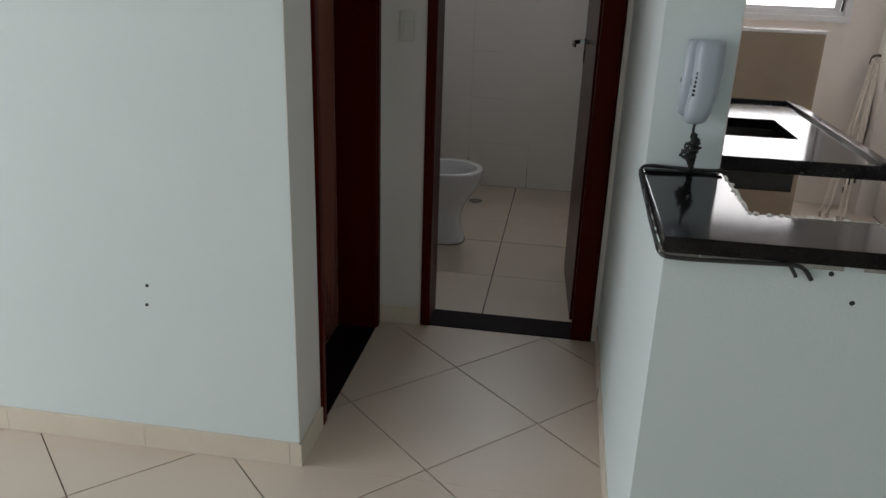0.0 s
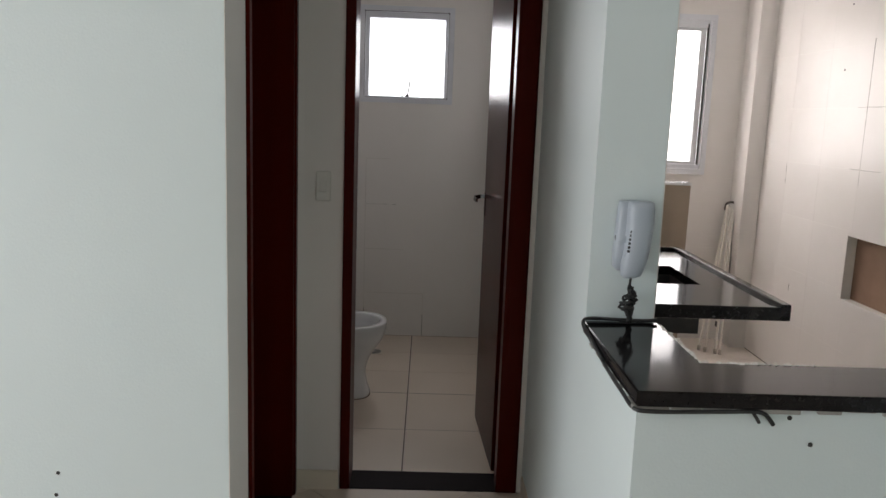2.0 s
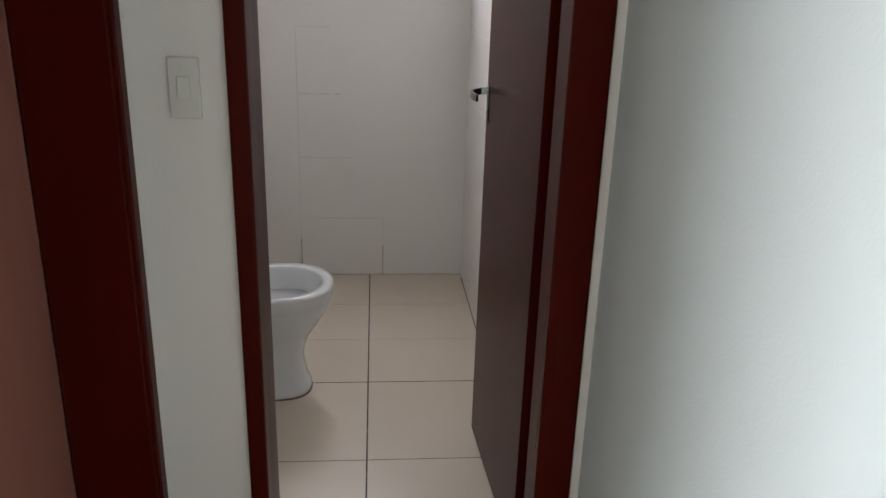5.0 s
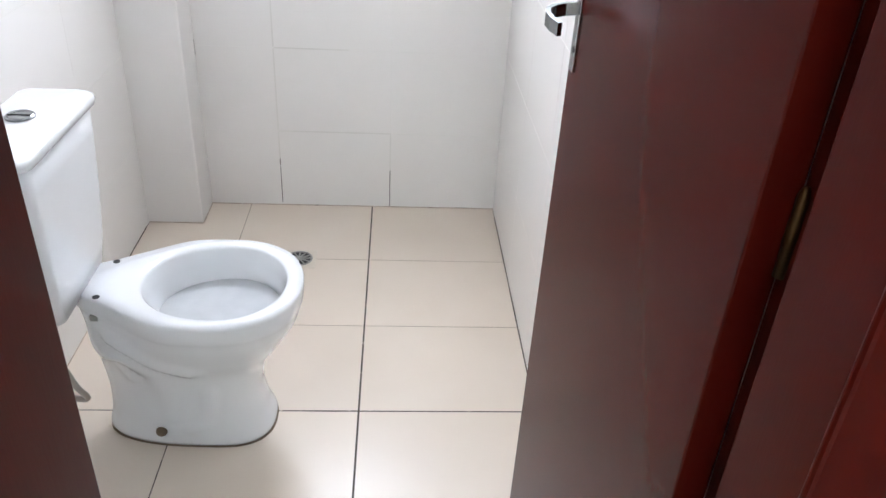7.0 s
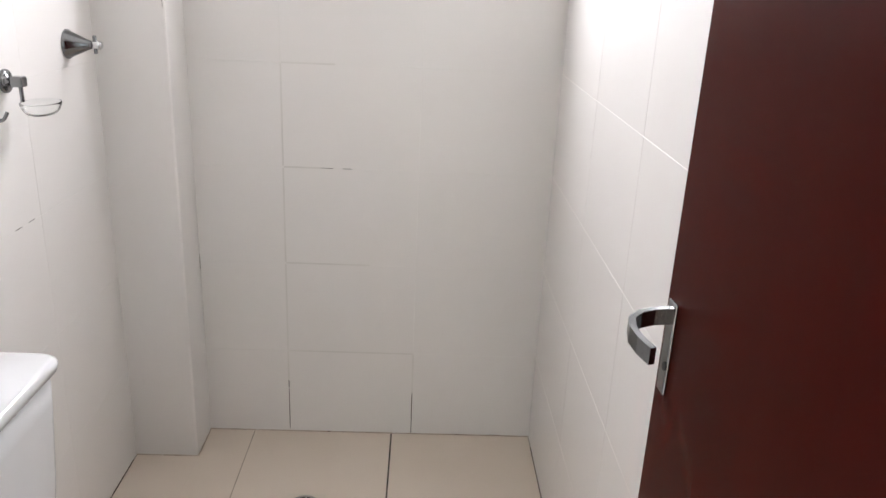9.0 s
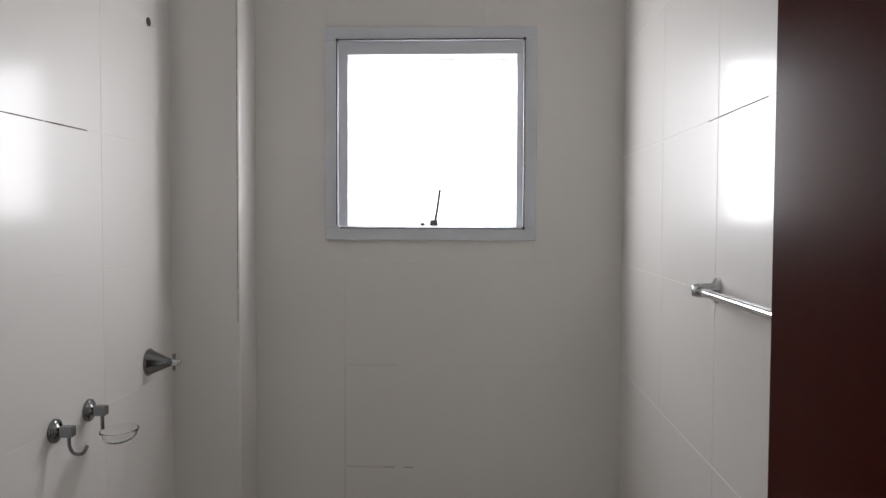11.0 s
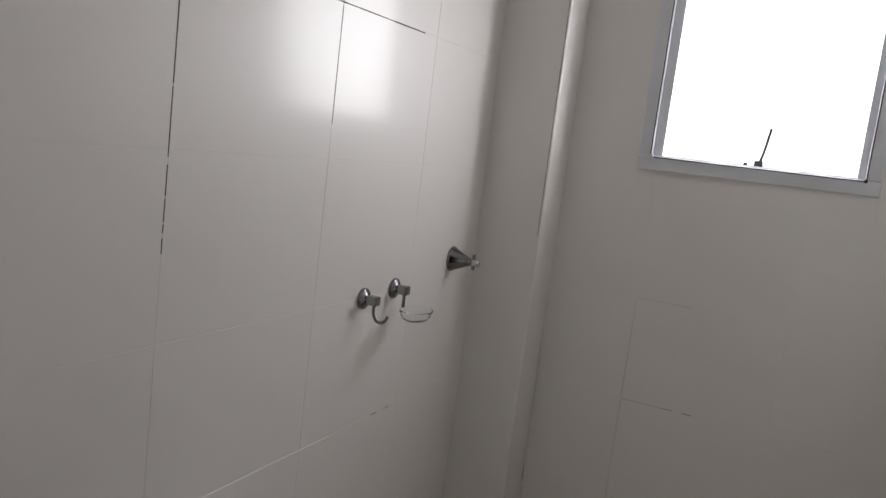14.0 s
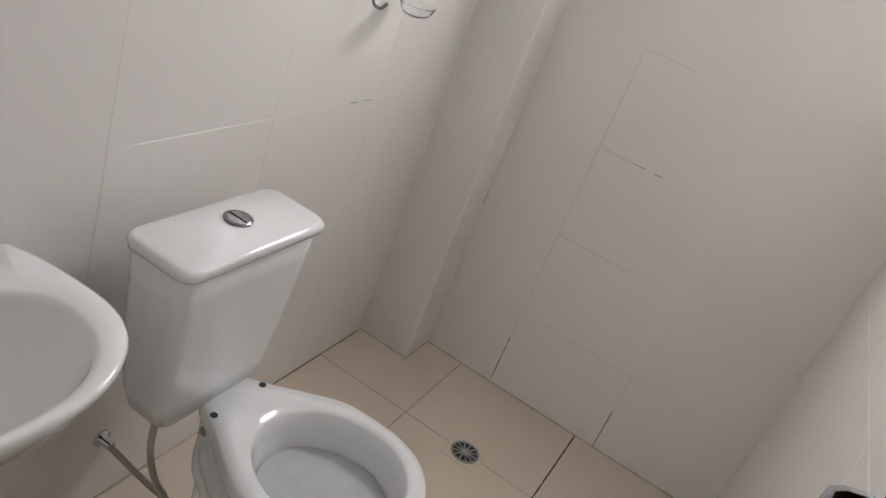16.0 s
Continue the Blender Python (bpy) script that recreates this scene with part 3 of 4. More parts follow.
# ---- bathroom fixtures ----
def toilet():
    cx, cy = -0.060, 1.057
    root = empty("toilet", (cx, cy, 0.0), "white ceramic close-coupled toilet without a seat", "toilet")
    n = 48
    # outside of the bowl from the foot to the rim
    profile = ((0.0, -0.080, 0.116, 0.270, 0.100, 2.5), (0.012, -0.080, 0.119, 0.273, 0.103, 2.5), (0.06, -0.085, 0.108, 0.258, 0.096, 2.4), (0.13, -0.090, 0.104, 0.250, 0.092, 2.4),
               (0.20, -0.085, 0.117, 0.262, 0.102, 2.3), (0.26, -0.075, 0.145, 0.285, 0.130, 2.2), (0.31, -0.065, 0.166, 0.298, 0.153, 2.2), (0.348, -0.060, 0.174, 0.312, 0.168, 2.2),
               (0.362, -0.060, 0.178, 0.320, 0.1765, 2.2), (0.392, -0.060, 0.179, 0.322, 0.178, 2.2), (0.400, -0.060, 0.176, 0.318, 0.175, 2.2))
    # centre lines of the trapway moulding on the flanks, and of the hollows beside it: points, depth, width
    relief = ((((-0.290, 0.305), (-0.240, 0.286), (-0.185, 0.252), (-0.122, 0.232)), -0.012, 0.017),
              (((-0.300, 0.262), (-0.250, 0.250), (-0.205, 0.215), (-0.180, 0.150), (-0.175, 0.090)), 0.010, 0.030),
              (((-0.088, 0.160), (-0.100, 0.100), (-0.110, 0.065), (-0.150, 0.052)), -0.009, 0.016),
              (((-0.275, 0.235), (-0.255, 0.195)), -0.009, 0.018))

    def distance(x, z, line):
        best = 9.0
        for (x0, z0), (x1, z1) in zip(line, line[1:]):
            t = max(0.0, min(1.0, ((x - x0) * (x1 - x0) + (z - z0) * (z1 - z0)) / ((x1 - x0) ** 2 + (z1 - z0) ** 2)))
            best = min(best, math.hypot(x - x0 - t * (x1 - x0), z - z0 - t * (z1 - z0)))
        return best

    n = 112
    rings = []
    levels = [0.0, 0.012] + [0.012 + 0.336 * k / 44 for k in range(1, 45)] + [0.362, 0.392, 0.400]
    for z in levels:
        k = max(i for i in range(len(profile) - 1) if profile[i][0] <= z + 1e-6)
        q = [profile[max(k - 1, 0)], profile[k], profile[k + 1], profile[min(k + 2, len(profile) - 1)]]
        t = (z - q[1][0]) / (q[2][0] - q[1][0])
        m1, m2 = [[(b - a) * (q[2][0] - q[1][0]) / (dz or 1) for a, b in zip(lo, hi)] for lo, hi, dz in ((q[0], q[2], q[2][0] - q[0][0]), (q[1], q[3], q[3][0] - q[1][0]))]
        _, c, f, bk, w, p = [(2 * t ** 3 - 3 * t * t + 1) * a + (t ** 3 - 2 * t * t + t) * u + (3 * t * t - 2 * t ** 3) * b + (t ** 3 - t * t) * v for a, b, u, v in zip(q[1], q[2], m1, m2)]
        ring = oval(c, cy, z, f, bk, w, n, p)
        if z > 0.25:
            k = min(1.0, (z - 0.25) / 0.1)
            for v in ring:
                # the shelf behind the bowl narrows towards the cistern
                u = min(1.0, max(0.0, (c - 0.07) - v.x) / 0.20)
                v.y = cy + (v.y - cy) * (1 - 0.36 * u * u * (3 - 2 * u) * k)
        if 0.03 < z < 0.32:
            for v in ring:
                side = min(1.0, abs(v.y - cy) / 0.06)
                v.y += math.copysign(side * sum(d * math.exp(-(distance(v.x, z, line) / wide) ** 2) for line, d, wide in relief), v.y - cy)
        rings.append(ring)
    # inner lip and the hollow
    for z, f, bk, w in ((0.4, 0.138, 0.180, 0.148), (0.394, 0.133, 0.173, 0.142), (0.36, 0.130, 0.168, 0.138), (0.325, 0.124, 0.156, 0.132), (0.30, 0.119, 0.146, 0.116), (0.235, 0.098, 0.115, 0.090), (0.232, 0.02, 0.02, 0.02)):
        rings.append(oval(-0.052, cy, z, f, bk, w, n, 2.05))
    bm = loft(rings, True, True)
    at_base(root, part("bowl", bm, CERAMIC, root, "glossy white ceramic bowl and foot", True))
    # flat grey disc across the hollow below the rim
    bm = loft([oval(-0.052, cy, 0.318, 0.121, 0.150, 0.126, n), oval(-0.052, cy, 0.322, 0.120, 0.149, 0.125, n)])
    at_base(root, part("bowl_disc", bm, GREYCER, root, "dull grey bowl bottom"))
    at_base(root, part("fixing_slot", box((-0.326, cy - 0.0735, 0.338), (-0.308, cy - 0.062, 0.352), 0.002), PUTTY, root, "small greyish moulded slot under the shelf"))
    n = 48
    for y in (0.986, 1.126):
        bm = lathe([(0, 0), (0.0075, 0), (0.0075, 0.0012), (0, 0.0012)], Matrix.Translation((-0.303, y, 0.4)), 16)
        at_base(root, part("seat_hole", bm, BLACKPL, root, "dark seat bolt hole"))
    bm = lathe([(0, 0), (0.013, 0), (0.012, 0.006), (0.006, 0.012), (0, 0.013)], Matrix.Translation((-0.210, cy - 0.094, 0.042)) @ Matrix.Rotation(radians(90), 4, "X"), 16)
    at_base(root, part("floor_bolt", bm, DIRT, root, "rusty brown fixing bolt"))
    at_base(root, part("foot_sealant", loft([oval(-0.080, cy, -0.001, 0.121, 0.275, 0.105, n, 2.5), oval(-0.080, cy, 0.003, 0.119, 0.273, 0.103, n, 2.5)]), DIRT, root, "brown stained sealant line"))
    # cistern: leans in towards its foot
    def rr(x0, x1, y0, y1, z, r=0.03, k=6):
        out = []
        for (qx, qy, a0) in ((x1 - r, y1 - r, 0), (x0 + r, y1 - r, 90), (x0 + r, y0 + r, 180), (x1 - r, y0 + r, 270)):
            for j in range(k + 1):
                a = radians(a0 + 90 * j / k)
                out.append(Vector((qx + r * math.cos(a), qy + r * math.sin(a), z)))
        return out
    bm = loft([rr(-0.434, -0.345, 0.905, 1.146, 0.386, 0.02), rr(-0.440, -0.337, 0.890, 1.153, 0.393, 0.024), rr(-0.443, -0.329, 0.868, 1.162, 0.45, 0.028), rr(-0.446, -0.318, 0.848, 1.172, 0.57), rr(-0.447, -0.311, 0.838, 1.180, 0.70), rr(-0.447, -0.309, 0.836, 1.181, 0.754)])
    at_base(root, part("cistern", bm, CERAMIC, root, "white ceramic cistern", True))
    bm = loft([rr(-0.448, -0.307, 0.834, 1.184, 0.755), rr(-0.451, -0.301, 0.828, 1.189, 0.758), rr(-0.453, -0.298, 0.825, 1.192, 0.770), rr(-0.452, -0.300, 0.827, 1.189, 0.777, 0.03), rr(-0.447, -0.306, 0.833, 1.183, 0.781, 0.028)])
    at_base(root, part("cistern_lid", bm, CERAMIC, root, "white ceramic lid with rounded edges", True))
    bm = lathe([(0, 0), (0.027, 0), (0.027, 0.004), (0.0235, 0.0065), (0.020, 0.0045), (0, 0.005)], Matrix.Translation((-0.387, 1.026, 0.781)), 28)
    add_box(bm, (-0.409, 1.0252, 0.785), (-0.365, 1.0268, 0.7875))
    at_base(root, part("flush_button", bm, DCHROME, root, "round chrome dual flush button", False))
    return root


toilet()


def washbasin():
    cy = 0.490
    root = empty("washbasin", (-0.3, cy, 0.56), "white ceramic wall-hung washbasin fixed to the tiles", "washbasin")
    n = 64

    def ring(z, f, w, cx=-0.36, back=0.30, p=2.3):
        out = oval(cx, cy, z, f, back, w, n, p)
        for v in out:
            v.x = max(v.x, BX0 + 0.0015)
        return out
    rings = [ring(0.575, 0.02, 0.06, -0.44, 0.12), ring(0.60, 0.06, 0.10, -0.42, 0.16), ring(0.65, 0.115, 0.155, -0.38, 0.22), ring(0.70, 0.148, 0.198), ring(0.728, 0.161, 0.214), ring(0.742, 0.168, 0.221), ring(0.754, 0.171, 0.223),
             ring(0.7595, 0.169, 0.221), ring(0.761, 0.164, 0.216), ring(0.760, 0.146, 0.176, -0.348, 0.110), ring(0.757, 0.138, 0.170, -0.348, 0.105), ring(0.748, 0.132, 0.166, -0.347, 0.100), ring(0.715, 0.122, 0.154, -0.345, 0.096),
             ring(0.675, 0.098, 0.126, -0.342, 0.082), ring(0.648, 0.055, 0.070, -0.340, 0.050), ring(0.640, 0.018, 0.018, -0.338, 0.018)]
    at_base(root, part("bowl", loft(rings), CERAMIC, root, "", True))
    at_base(root, part("tap_hole_plug", lathe([(0, 0), (0.018, 0), (0.017, 0.003), (0, 0.004)], Matrix.Translation((-0.492, cy, 0.7605)), 20), CERAMIC, root, "", True))
    bm = lathe([(0, 0), (0.02, 0), (0.022, 0.003), (0.015, 0.004), (0, 0.003)], Matrix.Translation((-0.338, cy, 0.641)), 20)
    at_base(root, part("waste", bm, CHROME, root, "chrome waste ring"))
    bm = tube([(-0.338, cy, 0.60), (-0.338, cy, 0.50), (-0.36, cy, 0.44), (-0.43, cy, 0.45), (-0.520, cy, 0.47)], 0.018, 12)
    at_base(root, part("trap", bm, RACKM, root, "white plastic trap pipe", True))
    return root


washbasin()


def supply_hose():
    bm = tube([(BX0 + 0.005, 0.950, 0.190), (-0.47, 0.950, 0.180), (-0.42, 0.965, 0.150), (-0.385, 0.985, 0.118), (-0.370, 0.985, 0.125), (-0.372, 0.950, 0.19), (-0.378, 0.920, 0.30), (-0.385, 0.930, 0.40)], 0.007, 10)
    ob = tagged(to_ob("supply_hose", bm, HOSE, smooth=True), label="grey flexible water hose between wall and cistern", category="water hose")
    bm = lathe([(0, 0), (0.020, 0), (0.019, 0.005), (0.010, 0.008), (0.010, 0.03), (0, 0.032)], Matrix.Translation((BX0, 0.950, 0.190)) @ Matrix.Rotation(radians(90), 4, "Y"), 20)
    part("wall_rosette", bm, CHROME, ob, "chrome wall rosette", True)


supply_hose()


def shower_tap():
    root = empty("shower_tap", (BX0, 1.856, 1.21), "chrome cone-shaped shower valve on white tiles", "shower tap")
    m = Matrix.Translation((BX0, 1.868, 1.226)) @ Matrix.Rotation(radians(90), 4, "Y")
    at_base(root, part("cone", lathe([(0, 0), (0.034, 0), (0.034, 0.003), (0.030, 0.008), (0.018, 0.035), (0.011, 0.050), (0.009, 0.058), (0, 0.058)], m), DCHROME, root, "", True))
    at_base(root, part("knob", lathe([(0, 0.056), (0.009, 0.056), (0.010, 0.075), (0.007, 0.08), (0, 0.081)], m, 18), CHROME, root, "", True))
    bm = bmesh.new()
    add_box(bm, (BX0 + 0.060, 1.8645, 1.206), (BX0 + 0.068, 1.8715, 1.248), 0.002)
    at_base(root, part("cross_handle", bm, DCHROME, root))


shower_tap()


def accessory(name, y, z, label):
    """A wall rosette with a small square block in front of it."""
    root = empty(name, (BX0, y, z), label, "bathroom fitting")
    m = Matrix.Translation((BX0, y, z)) @ Matrix.Rotation(radians(90), 4, "Y")
    at_base(root, part("rosette", lathe([(0, 0), (0.024, 0), (0.0235, 0.005), (0.019, 0.008), (0.010, 0.009), (0.009, 0.014), (0, 0.014)], m, 24), DCHROME, root, "", True))
    at_base(root, part("block", box((BX0 + 0.013, y - 0.0105, z - 0.0105), (BX0 + 0.040, y + 0.0105, z + 0.0105), 0.003), DCHROME, root, "square chrome block"))
    return root


hook = accessory("towel_hook", 1.437, 1.172, "chrome towel hook on the white shower tiles")
at_base(hook, part("hook", tube([(BX0 + 0.030, 1.437, 1.164), (BX0 + 0.030, 1.438, 1.142), (BX0 + 0.037, 1.443, 1.127), (BX0 + 0.050, 1.449, 1.126), (BX0 + 0.058, 1.453, 1.140)], 0.0035, 10), DCHROME, hook, "curved chrome hook", True))
soap_holder = accessory("soap_dish", 1.569, 1.180, "clear glass soap dish in a chrome wall holder on white tiles")


def clear_dish(cx, cy, z):
    """A shallow oval glass bowl with a rolled rim."""
    outer = [oval(cx, cy, z + h, rx, rx, ry, 40) for h, rx, ry in ((0.0, 0.020, 0.028), (0.004, 0.028, 0.037), (0.012, 0.034, 0.044), (0.022, 0.037, 0.048), (0.0235, 0.0375, 0.0485), (0.0250, 0.0365, 0.0475))]
    inner = [oval(cx, cy, z + h, rx, rx, ry, 40) for h, rx, ry in ((0.0250, 0.0345, 0.0455), (0.0225, 0.0335, 0.0445), (0.012, 0.030, 0.040), (0.0065, 0.025, 0.034), (0.0035, 0.018, 0.026))]
    return loft(outer + inner)


at_base(soap_holder, part("dish", clear_dish(BX0 + 0.066, 1.569, 1.116), CLEAR, soap_holder, "clear glass oval dish", True))
at_base(soap_holder, part("holder_ring", tube([(BX0 + 0.030, 1.569, 1.172), (BX0 + 0.030, 1.569, 1.150), (BX0 + 0.030, 1.569, 1.140)], 0.004, 10), DCHROME, soap_holder, "", True))
# shower pipe stub and screw holes high on the wall
bm = lathe([(0, 0), (0.011, 0), (0.011, 0.002), (0, 0.002)], Matrix.Translation((BX0, 1.885, 2.068)) @ Matrix.Rotation(radians(90), 4, "Y"), 14)
tagged(to_ob("pipe_hole", bm, BLACKPL), label="dark open shower pipe hole in the tiles", category="pipe hole")
for yy, zz in ((1.905, 2.182), (1.900, 2.140)):
    bm = lathe([(0, 0), (0.005, 0), (0.004, 0.002), (0, 0.002)], Matrix.Translation((BX0, yy, zz)) @ Matrix.Rotation(radians(90), 4, "Y"), 10)
    tagged(to_ob("screw_hole", bm, MOULD), label="small dark screw hole in white tiles", category="screw hole", group="screw holes above the shower")


def towel_bar():
    root = empty("towel_bar", (BX1, 1.04, 1.47), "chrome towel bar on white wall tiles", "towel bar")
    for y in (1.285, 0.80):
        m = Matrix.Translation((BX1, y, 1.470)) @ Matrix.Rotation(radians(-90), 4, "Y")
        at_base(root, part("bracket", lathe([(0, 0), (0.022, 0), (0.021, 0.006), (0.012, 0.010), (0.012, 0.032), (0.009, 0.042), (0, 0.043)], m, 20), CHROME, root, "", True))
    at_base(root, part("bar", tube([(BX1 - 0.034, 1.300, 1.470), (BX1 - 0.034, 0.785, 1.470)], 0.0065, 12), CHROME, root, "", True))


towel_bar()


def floor_drain():
    cx, cy = 0.010, 1.790
    m = Matrix.Translation((cx, cy, 0))
    root = empty("floor_drain", (cx, cy, 0.0), "round metal floor drain in a pale square of cream tiles", "floor drain")
    at_base(root, part("surround", box((cx - 0.055, cy - 0.055, -0.001), (cx + 0.055, cy + 0.055, 0.0015), 0.001), BASE, root, "pale square mortar surround"))
    ring = lathe([(0.038, 0.0015), (0.044, 0.0015), (0.0435, 0.004), (0.039, 0.0045), (0.038, 0.0035)], m, 32)
    bmesh.ops.delete(ring, geom=[f for f in ring.faces if len(f.verts) > 4], context="FACES_ONLY")
    at_base(root, part("ring", ring, PUTTY, root))
    at_base(root, part("pit", lathe([(0, 0.0010), (0.0385, 0.0010), (0.0385, 0.0022), (0, 0.0022)], m, 24), BLACKPL, root, "dark drain opening"))
    bm = bmesh.new()
    for k in range(12):
        add_box(bm, (0.006, -0.0024, 0.0024), (0.039, 0.0024, 0.0050), 0, 1, m @ Matrix.Rotation(2 * math.pi * k / 12, 4, "Z"))
    lathe([(0, 0.0022), (0.010, 0.0022), (0.010, 0.0050), (0, 0.0052)], m, 16, bm)
    at_base(root, part("grate", bm, PUTTY, root, "dull slotted metal grate"))


floor_drain()


# ---- hall and kitchen things ----
def switch():
    root = empty("light_switch", (-0.068, 0.0, 1.184), "off-white plastic light switch on the painted wall", "light switch")
    at_base(root, part("plate", box((-0.103, -0.008, 1.128), (-0.048, 0.0, 1.236), 0.003), PLATEW, root))
    at_base(root, part("rocker", box((-0.088, -0.011, 1.162), (-0.064, -0.007, 1.202), 0.002), PLATEW, root))


switch()


def intercom():
    y0 = -0.955
    root = empty("intercom", (0.80, y0, 1.17), "white plastic intercom handset hung on the pillar", "intercom")
    rings = []
    for z, x0, x1, d in ((1.090, 0.775, 0.822, 0.026), (1.100, 0.764, 0.828, 0.036), (1.14, 0.762, 0.832, 0.042), (1.19, 0.765, 0.834, 0.043), (1.245, 0.768, 0.836, 0.042), (1.261, 0.772, 0.830, 0.036)):
        c, w = (x0 + x1) / 2, (x1 - x0) / 2
        rings.append([Vector((c + w * math.copysign(abs(math.cos(a)) ** 0.5, math.cos(a)), y0 - d * 0.5 + d * 0.5 * math.copysign(abs(math.sin(a)) ** 0.5, math.sin(a)), z)) for a in [2 * math.pi * k / 28 for k in range(28)]])
    at_base(root, part("base", loft(rings), PLASTIC, root, "white wall base with rounded edges", True))
    rings = []
    for z, w, d, cx in ((1.078, 0.014, 0.012, 0.800), (1.084, 0.024, 0.019, 0.803), (1.105, 0.029, 0.024, 0.807), (1.150, 0.031, 0.026, 0.814), (1.205, 0.032, 0.027, 0.817), (1.248, 0.032, 0.026, 0.817), (1.260, 0.030, 0.023, 0.817), (1.264, 0.026, 0.018, 0.817)):
        rings.append([Vector((cx + w * math.copysign(abs(math.cos(a)) ** 0.7, math.cos(a)), y0 - 0.046 + d * math.copysign(abs(math.sin(a)) ** 0.7, math.sin(a)), z)) for a in [2 * math.pi * k / 28 for k in range(28)]])
    hs = at_base(root, part("handset", loft(rings), PLASTIC, root, "white curved handset", True))
    for k in range(6):
        bm = box((0.7860 + k * 0.0008, y0 - 0.0680, 1.142 + k * 0.0095), (0.7940 + k * 0.0008, y0 - 0.046, 1.1485 + k * 0.0095), 0.001, 1)
        at_base(root, part("sound_slot", bm, GASKET, root, "dark sound slot"))
    at_base(root, part("base_slot", box((0.7630, y0 - 0.031, 1.166), (0.7665, y0 - 0.026, 1.178), 0.001, 1), GASKET, root, "small dark slot"))
    # tangled coil cord below
    pts = []
    for k in range(90):
        u = k / 89
        a = k * 1.9
        r = (0.006 + 0.015 * math.sin(math.pi * min(1.0, u * 1.15)) ** 2) * (0.75 + 0.35 * math.sin(k * 0.83))
        pts.append((0.808 + r * math.cos(a) + 0.005 * math.sin(u * 9), y0 - 0.034 + r * 0.75 * math.sin(a), 1.050 - 0.088 * u + 0.006 * math.sin(k * 2.3)))
    bm = tube([(0.808, y0 - 0.040, 1.085), (0.804, y0 - 0.045, 1.060)] + pts, 0.0031, 6, steps=3)
    at_base(root, part("coil_cord", bm, BLACKPL, root, "black tangled coil cord", True))


intercom()


def bar_cable():
    pts = [(0.890, -0.962, 0.964), (0.86, -0.964, 0.961), (0.80, -0.966, 0.962), (0.74, -0.964, 0.963), (0.706, -0.968, 0.961), (0.700, -1.01, 0.948), (0.7015, -1.12, 0.936), (0.700, -1.25, 0.927), (0.701, -1.38, 0.922), (0.705, -1.458, 0.918),
           (0.74, -1.467, 0.916), (0.81, -1.466, 0.917), (0.88, -1.465, 0.919), (0.93, -1.461, 0.919), (0.955, -1.459, 0.913), (0.972, -1.461, 0.893)]
    tagged(to_ob("intercom_cable", tube(pts, 0.0042, 8), BLACKPL, smooth=True), label="black cable running along the granite bar edge", category="cable")
    pts = [(0.82, -0.98, 0.960), (0.76, -0.972, 0.965), (0.72, -0.97, 0.966), (0.698, -0.98, 0.955), (0.697, -1.08, 0.942), (0.698, -1.22, 0.933)]
    tagged(to_ob("thin_cable", tube(pts, 0.0028, 8), BLACKPL, smooth=True), label="thin black cable beside the granite bar edge", category="cable")
    pts = [(0.930, -1.458, 0.918), (0.938, -1.461, 0.907), (0.944, -1.462, 0.897)]
    tagged(to_ob("cable_end", tube(pts, 0.0035, 8), BLACKPL, smooth=True), label="short cut cable end under the granite bar", category="cable")


bar_cable()


def wall_anchor(name, at, face, label):
    rot = {"-y": Matrix.Rotation(radians(90), 4, "X"), "-x": Matrix.Rotation(radians(-90), 4, "Y")}[face]
    bm = lathe([(0, 0), (0.005, 0), (0.0045, 0.0015), (0, 0.001)], Matrix.Translation(at) @ rot, 10)
    tagged(to_ob(name, bm, GASKET), label=label, category="screw hole", group="screw holes in the walls")


wall_anchor("screw_hole", (-0.600, YL, 0.532), "-y", "dark screw hole in the pale living room wall")
wall_anchor("screw_hole", (-0.607, YL, 0.473), "-y", "dark screw hole in the pale living room wall")
wall_anchor("screw_hole", (1.052, -1.452, 0.852), "-y", "dark screw hole under the granite bar")
wall_anchor("screw_hole", (1.006, -1.452, 0.905), "-y", "dark screw hole under the granite bar")
wall_anchor("screw_hole", (KX, 1.243, 2.093), "-x", "dark screw hole in the tiled kitchen wall")
wall_anchor("screw_hole", (KX, 1.254, 1.764), "-x", "dark screw hole in the tiled kitchen wall")


